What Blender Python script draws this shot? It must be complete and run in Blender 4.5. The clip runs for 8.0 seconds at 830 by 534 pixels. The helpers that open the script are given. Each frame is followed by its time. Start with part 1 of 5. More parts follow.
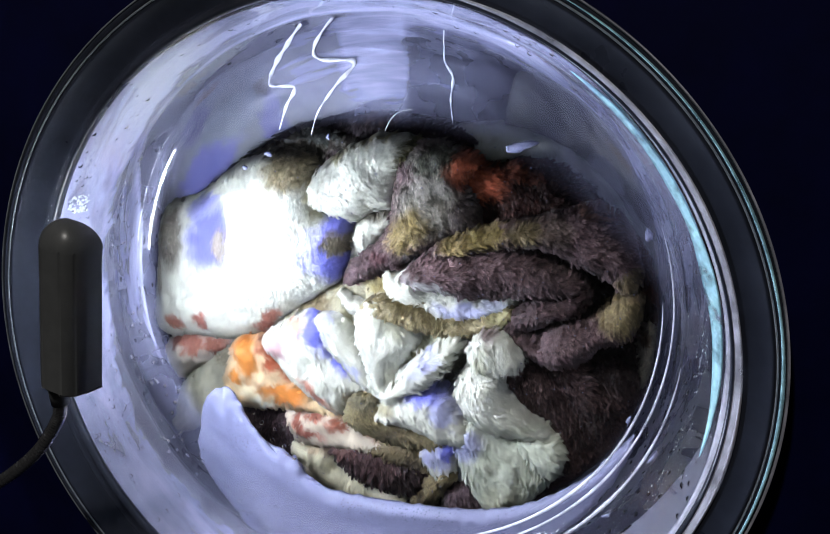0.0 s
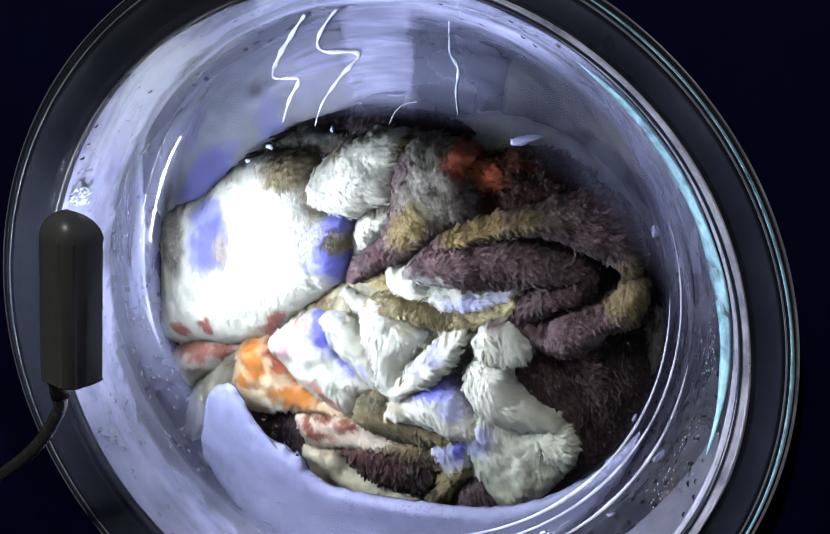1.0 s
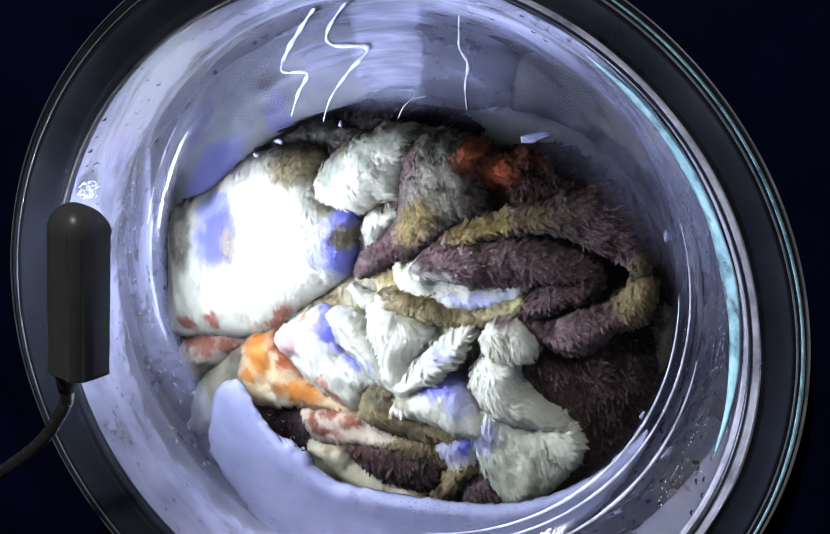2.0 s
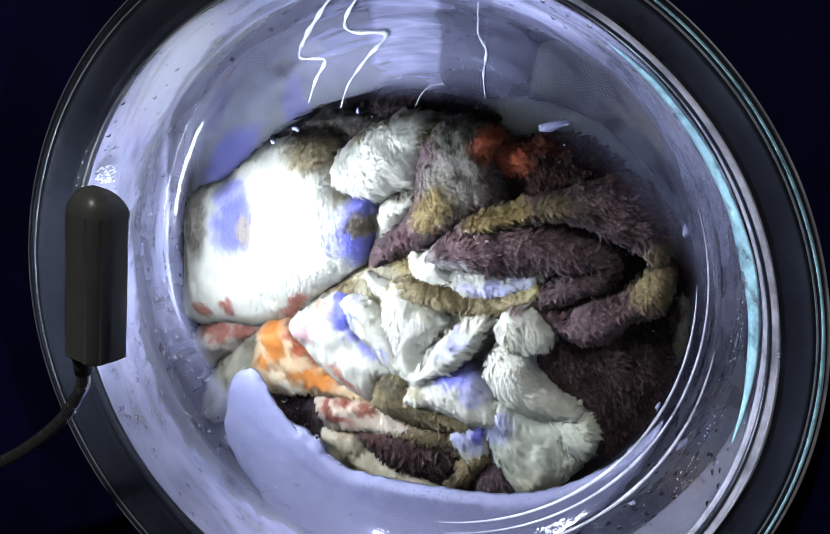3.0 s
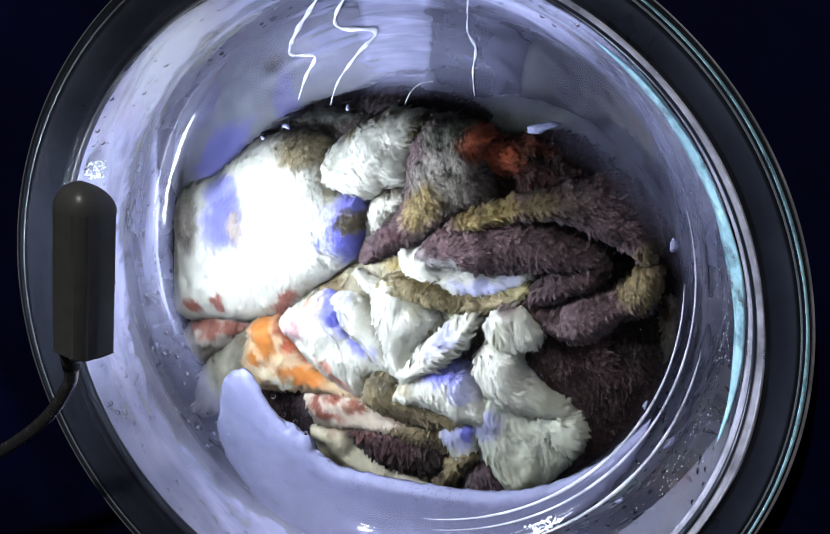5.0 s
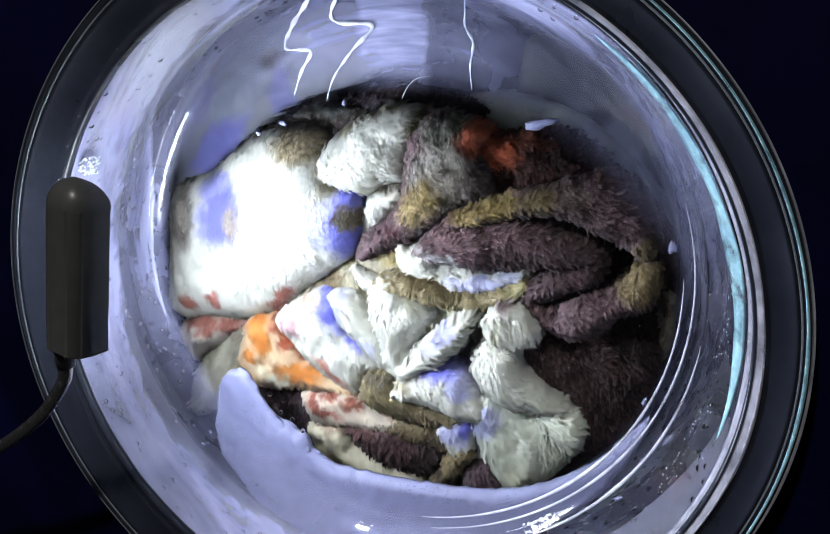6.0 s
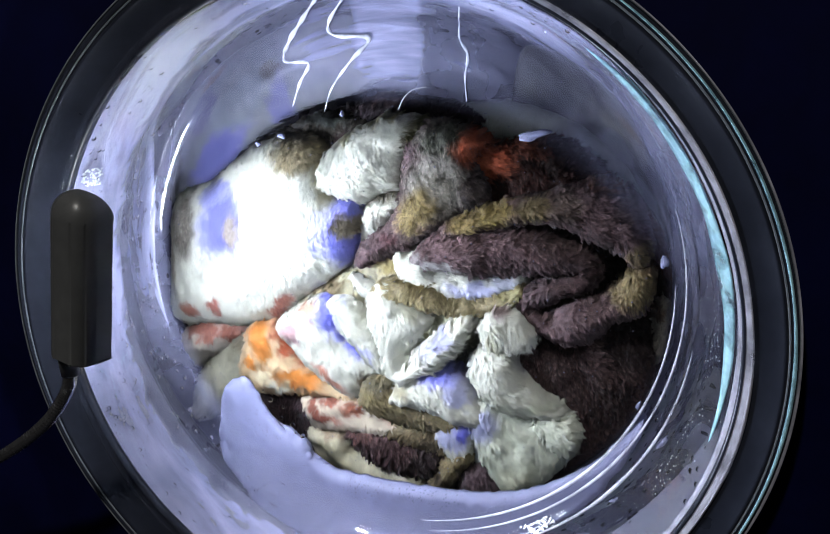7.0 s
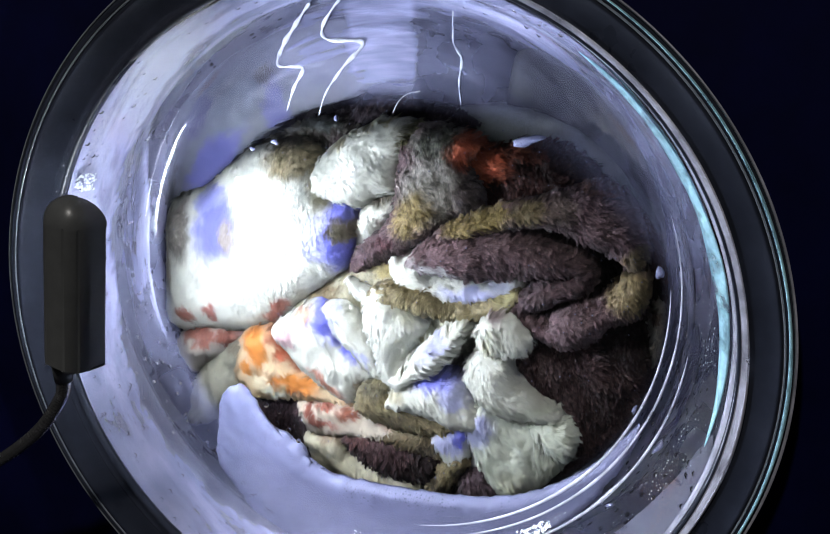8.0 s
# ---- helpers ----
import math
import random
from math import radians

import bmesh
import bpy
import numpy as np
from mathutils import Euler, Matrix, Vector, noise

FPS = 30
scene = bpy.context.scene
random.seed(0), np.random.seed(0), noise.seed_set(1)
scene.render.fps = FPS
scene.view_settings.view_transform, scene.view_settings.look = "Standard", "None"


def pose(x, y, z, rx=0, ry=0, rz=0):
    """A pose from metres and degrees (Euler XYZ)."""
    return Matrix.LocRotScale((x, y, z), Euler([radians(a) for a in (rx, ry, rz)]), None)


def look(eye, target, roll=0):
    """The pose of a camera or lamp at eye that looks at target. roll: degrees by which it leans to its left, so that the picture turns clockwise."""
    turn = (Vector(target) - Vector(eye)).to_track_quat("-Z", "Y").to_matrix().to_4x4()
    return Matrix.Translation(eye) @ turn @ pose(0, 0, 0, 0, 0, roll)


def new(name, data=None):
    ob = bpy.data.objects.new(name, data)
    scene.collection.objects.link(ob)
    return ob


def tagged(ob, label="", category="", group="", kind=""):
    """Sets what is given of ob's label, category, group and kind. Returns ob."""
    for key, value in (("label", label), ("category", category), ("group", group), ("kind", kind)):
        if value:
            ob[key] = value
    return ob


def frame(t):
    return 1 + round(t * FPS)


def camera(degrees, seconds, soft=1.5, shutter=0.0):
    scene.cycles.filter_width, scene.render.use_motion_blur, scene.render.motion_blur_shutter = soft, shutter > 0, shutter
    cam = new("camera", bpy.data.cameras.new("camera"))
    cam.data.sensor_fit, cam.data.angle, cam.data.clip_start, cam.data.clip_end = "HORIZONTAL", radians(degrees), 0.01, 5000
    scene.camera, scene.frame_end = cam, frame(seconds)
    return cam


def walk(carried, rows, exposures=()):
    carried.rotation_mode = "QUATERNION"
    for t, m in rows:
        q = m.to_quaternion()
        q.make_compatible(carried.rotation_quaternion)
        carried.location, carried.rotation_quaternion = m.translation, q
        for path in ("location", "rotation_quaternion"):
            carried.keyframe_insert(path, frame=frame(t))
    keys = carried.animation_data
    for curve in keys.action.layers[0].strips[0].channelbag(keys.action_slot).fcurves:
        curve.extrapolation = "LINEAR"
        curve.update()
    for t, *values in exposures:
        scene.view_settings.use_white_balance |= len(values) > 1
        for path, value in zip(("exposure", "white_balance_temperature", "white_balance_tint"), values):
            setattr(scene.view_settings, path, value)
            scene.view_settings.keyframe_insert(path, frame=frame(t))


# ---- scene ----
# ---- camera ----
cam = camera(53.99, 8.0, soft=0.8)
PATH = [
    (0, 0.1324, -0.3694, 0.1668, 73.626, 0.736, 14.634),
    (0.5, 0.1365, -0.3638, 0.1636, 73.779, 0.795, 15.361),
    (1, 0.1327, -0.3655, 0.1624, 73.639, 0.602, 15.132),
    (2.5, 0.1297, -0.3649, 0.1581, 73.402, 0.127, 15.968),
    (3, 0.1280, -0.3662, 0.1560, 73.209, -0.000, 16.443),
    (3.5, 0.1281, -0.3699, 0.1577, 73.215, -0.186, 16.551),
    (4, 0.1330, -0.3694, 0.1594, 73.209, -0.328, 16.638),
    (4.5, 0.1333, -0.3675, 0.1582, 73.122, -0.362, 16.529),
    (6, 0.1321, -0.3618, 0.1552, 72.760, -0.324, 16.193),
    (6.5, 0.1322, -0.3632, 0.1560, 72.804, -0.228, 16.106),
    (7, 0.1359, -0.3683, 0.1599, 72.999, 0.007, 16.122),
    (7.5, 0.1374, -0.3683, 0.1632, 73.119, 0.132, 15.891),
    (8, 0.1383, -0.3659, 0.1610, 73.125, 0.186, 16.079),
]
walk(cam, [(t, pose(x, y, z, rx, ry, rz)) for t, x, y, z, rx, ry, rz in PATH], exposures=[(0.0, 0.0), (8.0, 0.0)])

# ---- light ----
world = bpy.data.worlds.new("dark_room")
scene.world = world
world.use_nodes = True
world.node_tree.nodes["Background"].inputs["Color"].default_value = (0.10, 0.14, 0.42, 1)
world.node_tree.nodes["Background"].inputs["Strength"].default_value = 0.006

LAMP = Vector((-0.1307, -0.0450, 0.0372))          # middle of the work lamp's head
AIM = Vector((0.0130, 0.1000, -0.0011))          # where its beam meets the blanket
beam = bpy.data.lights.new("led_beam", "AREA")
beam.shape, beam.size, beam.size_y = "RECTANGLE", 0.018, 0.040
beam.energy, beam.color, beam.spread = 0.80, (0.75, 0.835, 1.0), radians(140)
lamp_light = new("led_beam", beam)

ceiling_bulb = bpy.data.lights.new("ceiling_bulb", "AREA")
ceiling_bulb.shape, ceiling_bulb.size, ceiling_bulb.energy, ceiling_bulb.color = "DISK", 0.12, 9.0, (1.0, 0.97, 0.92)
new("ceiling_bulb", ceiling_bulb).matrix_world = look((-0.25, -1.15, 1.55), (-0.1, 0.0, 0.0))


# ---- materials ----
def material(name, color, rough=0.5, metal=0.0, grain=0.0, scale=60.0, bump=0.0, spread=0.12, **extra):
    """A principled surface with colour variation at two scales and fine relief."""
    m = bpy.data.materials.new(name)
    m.use_nodes = True
    n, l = m.node_tree.nodes, m.node_tree.links
    b = n["Principled BSDF"]
    b.inputs["Roughness"].default_value, b.inputs["Metallic"].default_value = rough, metal
    for key, value in extra.items():
        b.inputs[key.replace("_", " ")].default_value = value
    co = n.new("ShaderNodeTexCoord")
    fine, coarse = n.new("ShaderNodeTexNoise"), n.new("ShaderNodeTexNoise")
    fine.inputs["Scale"].default_value, coarse.inputs["Scale"].default_value = scale * 6, scale
    fine.inputs["Detail"].default_value = coarse.inputs["Detail"].default_value = 4
    l.new(co.outputs["Object"], fine.inputs["Vector"]), l.new(co.outputs["Object"], coarse.inputs["Vector"])
    mix = n.new("ShaderNodeMix")
    mix.data_type = "RGBA"
    a = tuple(max(0, c * (1 - spread)) for c in color)
    z = tuple(min(1, c * (1 + spread)) for c in color)
    mix.inputs[6].default_value, mix.inputs[7].default_value = (*a, 1), (*z, 1)
    add = n.new("ShaderNodeMath")
    add.operation = "MULTIPLY_ADD"
    l.new(fine.outputs["Fac"], add.inputs[0])
    add.inputs[1].default_value = 0.4
    l.new(coarse.outputs["Fac"], add.inputs[2])
    ramp = n.new("ShaderNodeMapRange")
    ramp.inputs[1].default_value, ramp.inputs[2].default_value = 0.45, 0.95
    l.new(add.outputs[0], ramp.inputs[0]), l.new(ramp.outputs[0], mix.inputs[0])
    l.new(mix.outputs[2], b.inputs["Base Color"])
    if bump:
        bp = n.new("ShaderNodeBump")
        bp.inputs["Strength"].default_value, bp.inputs["Distance"].default_value = bump, 0.001
        l.new(add.outputs[0], bp.inputs["Height"]), l.new(bp.outputs[0], b.inputs["Normal"])
    if grain:
        rr = n.new("ShaderNodeMapRange")
        rr.inputs[1].default_value, rr.inputs[2].default_value = 0.3, 0.7
        rr.inputs[3].default_value, rr.inputs[4].default_value = max(0.02, rough - grain), min(1, rough + grain)
        l.new(coarse.outputs["Fac"], rr.inputs[0]), l.new(rr.outputs[0], b.inputs["Roughness"])
    return m


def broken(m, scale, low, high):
    """Fades a painted glint in and out along its length, as on uneven glass."""
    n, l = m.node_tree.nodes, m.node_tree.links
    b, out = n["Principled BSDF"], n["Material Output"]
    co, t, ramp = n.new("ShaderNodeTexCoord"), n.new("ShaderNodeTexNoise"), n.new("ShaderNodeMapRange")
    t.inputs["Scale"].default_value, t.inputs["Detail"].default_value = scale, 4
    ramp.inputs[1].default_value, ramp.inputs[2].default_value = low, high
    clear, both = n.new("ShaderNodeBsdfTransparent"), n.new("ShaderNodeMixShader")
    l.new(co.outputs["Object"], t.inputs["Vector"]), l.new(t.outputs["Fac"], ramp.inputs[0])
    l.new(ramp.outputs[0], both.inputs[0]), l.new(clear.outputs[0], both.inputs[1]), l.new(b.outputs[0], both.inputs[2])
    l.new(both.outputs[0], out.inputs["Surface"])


def pores(m, scale, size, color):
    """Burst bubbles: small dark pits, thick in some places and missing in others."""
    n, l = m.node_tree.nodes, m.node_tree.links
    b = n["Principled BSDF"]
    old = b.inputs["Base Color"].links[0].from_socket
    co, cells, patch = n.new("ShaderNodeTexCoord"), n.new("ShaderNodeTexVoronoi"), n.new("ShaderNodeTexNoise")
    cells.inputs["Scale"].default_value, patch.inputs["Scale"].default_value = scale, 35.0
    l.new(co.outputs["Object"], cells.inputs["Vector"]), l.new(co.outputs["Object"], patch.inputs["Vector"])
    pit, where, both = n.new("ShaderNodeMapRange"), n.new("ShaderNodeMapRange"), n.new("ShaderNodeMath")
    pit.inputs[1].default_value, pit.inputs[2].default_value = size + 0.06, size
    where.inputs[1].default_value, where.inputs[2].default_value = 0.42, 0.56
    both.operation = "MULTIPLY"
    l.new(cells.outputs["Distance"], pit.inputs[0]), l.new(patch.outputs["Fac"], where.inputs[0])
    l.new(pit.outputs[0], both.inputs[0]), l.new(where.outputs[0], both.inputs[1])
    mix = n.new("ShaderNodeMix")
    mix.data_type = "RGBA"
    mix.inputs[7].default_value = (*color, 1)
    l.new(both.outputs[0], mix.inputs[0]), l.new(old, mix.inputs[6]), l.new(mix.outputs[2], b.inputs["Base Color"])


def plush_material():
    m = bpy.data.materials.new("wet_plush")
    m.use_nodes = True
    n, l = m.node_tree.nodes, m.node_tree.links
    b = n["Principled BSDF"]
    dye = n.new("ShaderNodeAttribute")
    dye.attribute_name = "dye"
    l.new(dye.outputs["Color"], b.inputs["Base Color"])
    b.inputs["Roughness"].default_value = 0.5
    b.inputs["Specular IOR Level"].default_value = 0.3
    nap, turn = n.new("ShaderNodeAttribute"), n.new("ShaderNodeVectorTransform")
    nap.attribute_name = "nap"
    turn.vector_type, turn.convert_from, turn.convert_to = "NORMAL", "OBJECT", "WORLD"
    l.new(nap.outputs["Vector"], turn.inputs[0]), l.new(turn.outputs[0], b.inputs["Normal"])
    b.inputs["Sheen Weight"].default_value = 0.15
    # light passes through the fine hairs as well as off them
    through_hair, both, out = n.new("ShaderNodeBsdfTranslucent"), n.new("ShaderNodeMixShader"), n["Material Output"]
    l.new(dye.outputs["Color"], through_hair.inputs["Color"])
    both.inputs[0].default_value = 0.45
    l.new(b.outputs[0], both.inputs[1]), l.new(through_hair.outputs[0], both.inputs[2]), l.new(both.outputs[0], out.inputs["Surface"])
    return m


def glass_material(name, color, rough, ior, wave=0.0, scale=18.0):
    m = bpy.data.materials.new(name)
    m.use_nodes = True
    n, l = m.node_tree.nodes, m.node_tree.links
    b = n["Principled BSDF"]
    b.inputs["Base Color"].default_value = (*color, 1)
    b.inputs["Roughness"].default_value, b.inputs["IOR"].default_value = rough, ior
    b.inputs["Transmission Weight"].default_value = 1.0
    if wave:
        co, t, bp = n.new("ShaderNodeTexCoord"), n.new("ShaderNodeTexNoise"), n.new("ShaderNodeBump")
        t.inputs["Scale"].default_value, t.inputs["Detail"].default_value = scale, 2
        bp.inputs["Strength"].default_value, bp.inputs["Distance"].default_value = wave, 0.004
        l.new(co.outputs["Object"], t.inputs["Vector"]), l.new(t.outputs["Fac"], bp.inputs["Height"])
        l.new(bp.outputs[0], b.inputs["Normal"])
    return m


def glow(name, color, strength):
    m = bpy.data.materials.new(name)
    m.use_nodes = True
    b = m.node_tree.nodes["Principled BSDF"]
    b.inputs["Base Color"].default_value = (0.8, 0.8, 0.8, 1)
    b.inputs["Emission Color"].default_value, b.inputs["Emission Strength"].default_value = (*color, 1), strength
    return m


def film_material():
    """Soap film: lavender suds smeared thin over the inside of the glass, with streaks round the rim in place of
    reflections.
    """
    m = bpy.data.materials.new("soap_film_haze")
    m.use_nodes = True
    n, l = m.node_tree.nodes, m.node_tree.links
    b, out = n["Principled BSDF"], n["Material Output"]
    b.inputs["Base Color"].default_value = (0.36, 0.365, 0.56, 1)
    b.inputs["Roughness"].default_value = 0.48
    thick, way = n.new("ShaderNodeAttribute"), n.new("ShaderNodeAttribute")
    thick.attribute_name, way.attribute_name = "film", "streak"
    a, c = n.new("ShaderNodeTexNoise"), n.new("ShaderNodeTexNoise")
    a.inputs["Scale"].default_value, a.inputs["Detail"].default_value, a.inputs["Distortion"].default_value = 2.2, 5, 1.2
    c.inputs["Scale"].default_value, c.inputs["Detail"].default_value = 9.0, 3
    l.new(way.outputs["Vector"], a.inputs["Vector"]), l.new(way.outputs["Vector"], c.inputs["Vector"])
    mix = n.new("ShaderNodeMath")
    mix.operation = "MULTIPLY_ADD"
    l.new(c.outputs["Fac"], mix.inputs[0])
    mix.inputs[1].default_value = 0.35
    l.new(a.outputs["Fac"], mix.inputs[2])
    ramp = n.new("ShaderNodeMapRange")
    for i, v in ((1, 0.50), (2, 0.88), (3, 0.55), (4, 1.3)):
        ramp.inputs[i].default_value = v
    l.new(mix.outputs[0], ramp.inputs[0])
    k = n.new("ShaderNodeMath")
    k.operation, k.use_clamp = "MULTIPLY", True
    l.new(thick.outputs["Fac"], k.inputs[0]), l.new(ramp.outputs[0], k.inputs[1])
    clear, both = n.new("ShaderNodeBsdfTransparent"), n.new("ShaderNodeMixShader")
    l.new(k.outputs[0], both.inputs[0]), l.new(clear.outputs[0], both.inputs[1]), l.new(b.outputs[0], both.inputs[2])
    bp = n.new("ShaderNodeBump")
    bp.inputs["Strength"].default_value, bp.inputs["Distance"].default_value = 0.5, 0.002
    l.new(a.outputs["Fac"], bp.inputs["Height"]), l.new(bp.outputs[0], b.inputs["Normal"])
    l.new(both.outputs[0], out.inputs["Surface"])
    return m


FILM = film_material()
PLUSH = plush_material()
GLASS = glass_material("door_glass", (0.97, 0.98, 1.0), 0.0, 1.46)
BLACK_GLOSS = material("black_door_trim", (0.028, 0.032, 0.048), 0.32, scale=30, grain=0.06, spread=0.3)
PANEL = material("navy_black_front", (0.0016, 0.0026, 0.038), 0.7, scale=20, grain=0.1, spread=0.3, Specular_IOR_Level=0.15)
EDGE_LIGHT = material("pale_edge_light", (0.30, 0.33, 0.38), 0.15, 0.0, scale=40, grain=0.08, spread=0.3, Coat_Weight=1.0)
CYAN = material("cyan_glass_glint", (0.42, 0.72, 0.86), 0.2, scale=60, grain=0.1, spread=0.3)
HIGHLIGHT = material("pale_glass_highlight", (0.70, 0.70, 0.84), 0.12, scale=50, grain=0.05, spread=0.25, Coat_Weight=1.0)
broken(HIGHLIGHT, 38.0, 0.22, 0.58)
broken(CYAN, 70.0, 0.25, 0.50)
RUBBER = material("sudsy_grey_rubber", (0.095, 0.095, 0.125), 0.35, scale=45, grain=0.15, bump=0.4, spread=0.18)
STEEL = material("drum_steel", (0.42, 0.42, 0.50), 0.28, 1.0, scale=25, grain=0.1, spread=0.15)
HOLE = material("drum_hole_shadow", (0.01, 0.01, 0.012), 0.8)
FOAM = material("lavender_suds", (0.158, 0.164, 0.268), 0.62, scale=70, grain=0.1, bump=0.25, spread=0.14)
pores(FOAM, 420.0, 0.20, (0.075, 0.08, 0.135))
LAMP_GREY = material("grey_lamp_plastic", (0.130, 0.134, 0.136), 0.36, scale=120, grain=0.08, bump=0.08, spread=0.08)
NECK = material("dark_steel_gooseneck", (0.36, 0.36, 0.38), 0.20, 0.85, scale=200, grain=0.1)
LENS = material("frosted_led_lens", (0.7, 0.72, 0.75), 0.3)
LED = glow("lit_led", (0.82, 0.90, 1.0), 170.0)
WALL = material("dark_room_wall", (0.05, 0.05, 0.06), 0.8, scale=8, bump=0.1)
LINT = material("pale_lint", (0.75, 0.74, 0.7), 0.6)
DROP = glass_material("water_drop", (1, 1, 1), 0.0, 1.33)


# ---- mesh helpers ----
def mesh_object(name, verts, faces, mat, parent=None, smooth=True, label=""):
    me = bpy.data.meshes.new(name)
    me.from_pydata([tuple(v) for v in verts], [], faces)
    if mat:
        me.materials.append(mat)
    me.validate()
    if smooth:
        me.shade_smooth()
    ob = new(name, me)
    ob.parent = parent
    if label:
        tagged(ob, label)
    return ob


def part(name, bm, mat, parent=None, label="", smooth=True):
    me = bpy.data.meshes.new(name)
    bmesh.ops.recalc_face_normals(bm, faces=bm.faces)
    bm.to_mesh(me)
    bm.free()
    me.materials.append(mat)
    if smooth:
        me.shade_smooth()
    ob = new(name, me)
    ob.parent = parent
    if label:
        tagged(ob, label)
    return ob


def thing(name, label, category, at=(0, 0, 0), group="", kind=""):
    ob = new(name)
    ob.location = at
    ob.empty_display_size = 0.02
    return tagged(ob, label, category, group, kind)


def lathe(profile, segments=192, closed=True, wobble=None, shift=None):
    """Verts and faces of a ring turned round the y axis; profile rows are (radius, y)."""
    verts, faces, k = [], [], len(profile)
    for i in range(segments):
        a = 2 * math.pi * i / segments
        for j, (r, y) in enumerate(profile):
            dr, dy = wobble(a, r, y) if wobble else (0, 0)
            cz = shift(y) if shift else 0
            verts.append(((r + dr) * math.cos(a), y + dy, (r + dr) * math.sin(a) + cz))
    for i in range(segments):
        n = (i + 1) % segments
        for j in range(k if closed else k - 1):
            m = (j + 1) % k
            faces.append((i * k + j, i * k + m, n * k + m, n * k + j))
    return verts, faces


def box_bm(sx, sy, sz, bevel=0.0, at=(0, 0, 0)):
    bm = bmesh.new()
    bmesh.ops.create_cube(bm, size=1)
    bmesh.ops.scale(bm, vec=(sx, sy, sz), verts=bm.verts)
    if bevel:
        bmesh.ops.bevel(bm, geom=bm.edges[:], offset=bevel, segments=3, affect="EDGES")
    bmesh.ops.translate(bm, vec=at, verts=bm.verts)
    return bm


# ---- room ----
def build_room():
    for name, size, at in (
        ("floor", (3.2, 3.0, 0.1), (0, -1.2, -0.75)), ("ceiling", (3.2, 3.0, 0.1), (0, -1.2, 1.75)),
        ("wall_north", (3.2, 0.1, 2.4), (0, 0.85, 0.5)), ("wall_south", (3.2, 0.1, 2.4), (0, -2.65, 0.5)),
        ("wall_west", (0.1, 3.4, 2.4), (-1.6, -0.9, 0.5)), ("wall_east", (0.1, 3.4, 2.4), (1.6, -0.9, 0.5)),
    ):
        tagged(part(name, box_bm(*size, at=at), WALL, smooth=False), "dark unlit laundry room surface", kind="structure")
    lampshade = thing("ceiling_light", "small round warm ceiling light, dim", "ceiling light", (-0.25, -1.15, 1.70))
    bm = bmesh.new()
    bmesh.ops.create_cone(bm, cap_ends=True, segments=32, radius1=0.09, radius2=0.05, depth=0.1)
    part("shade", bm, LAMP_GREY, lampshade)


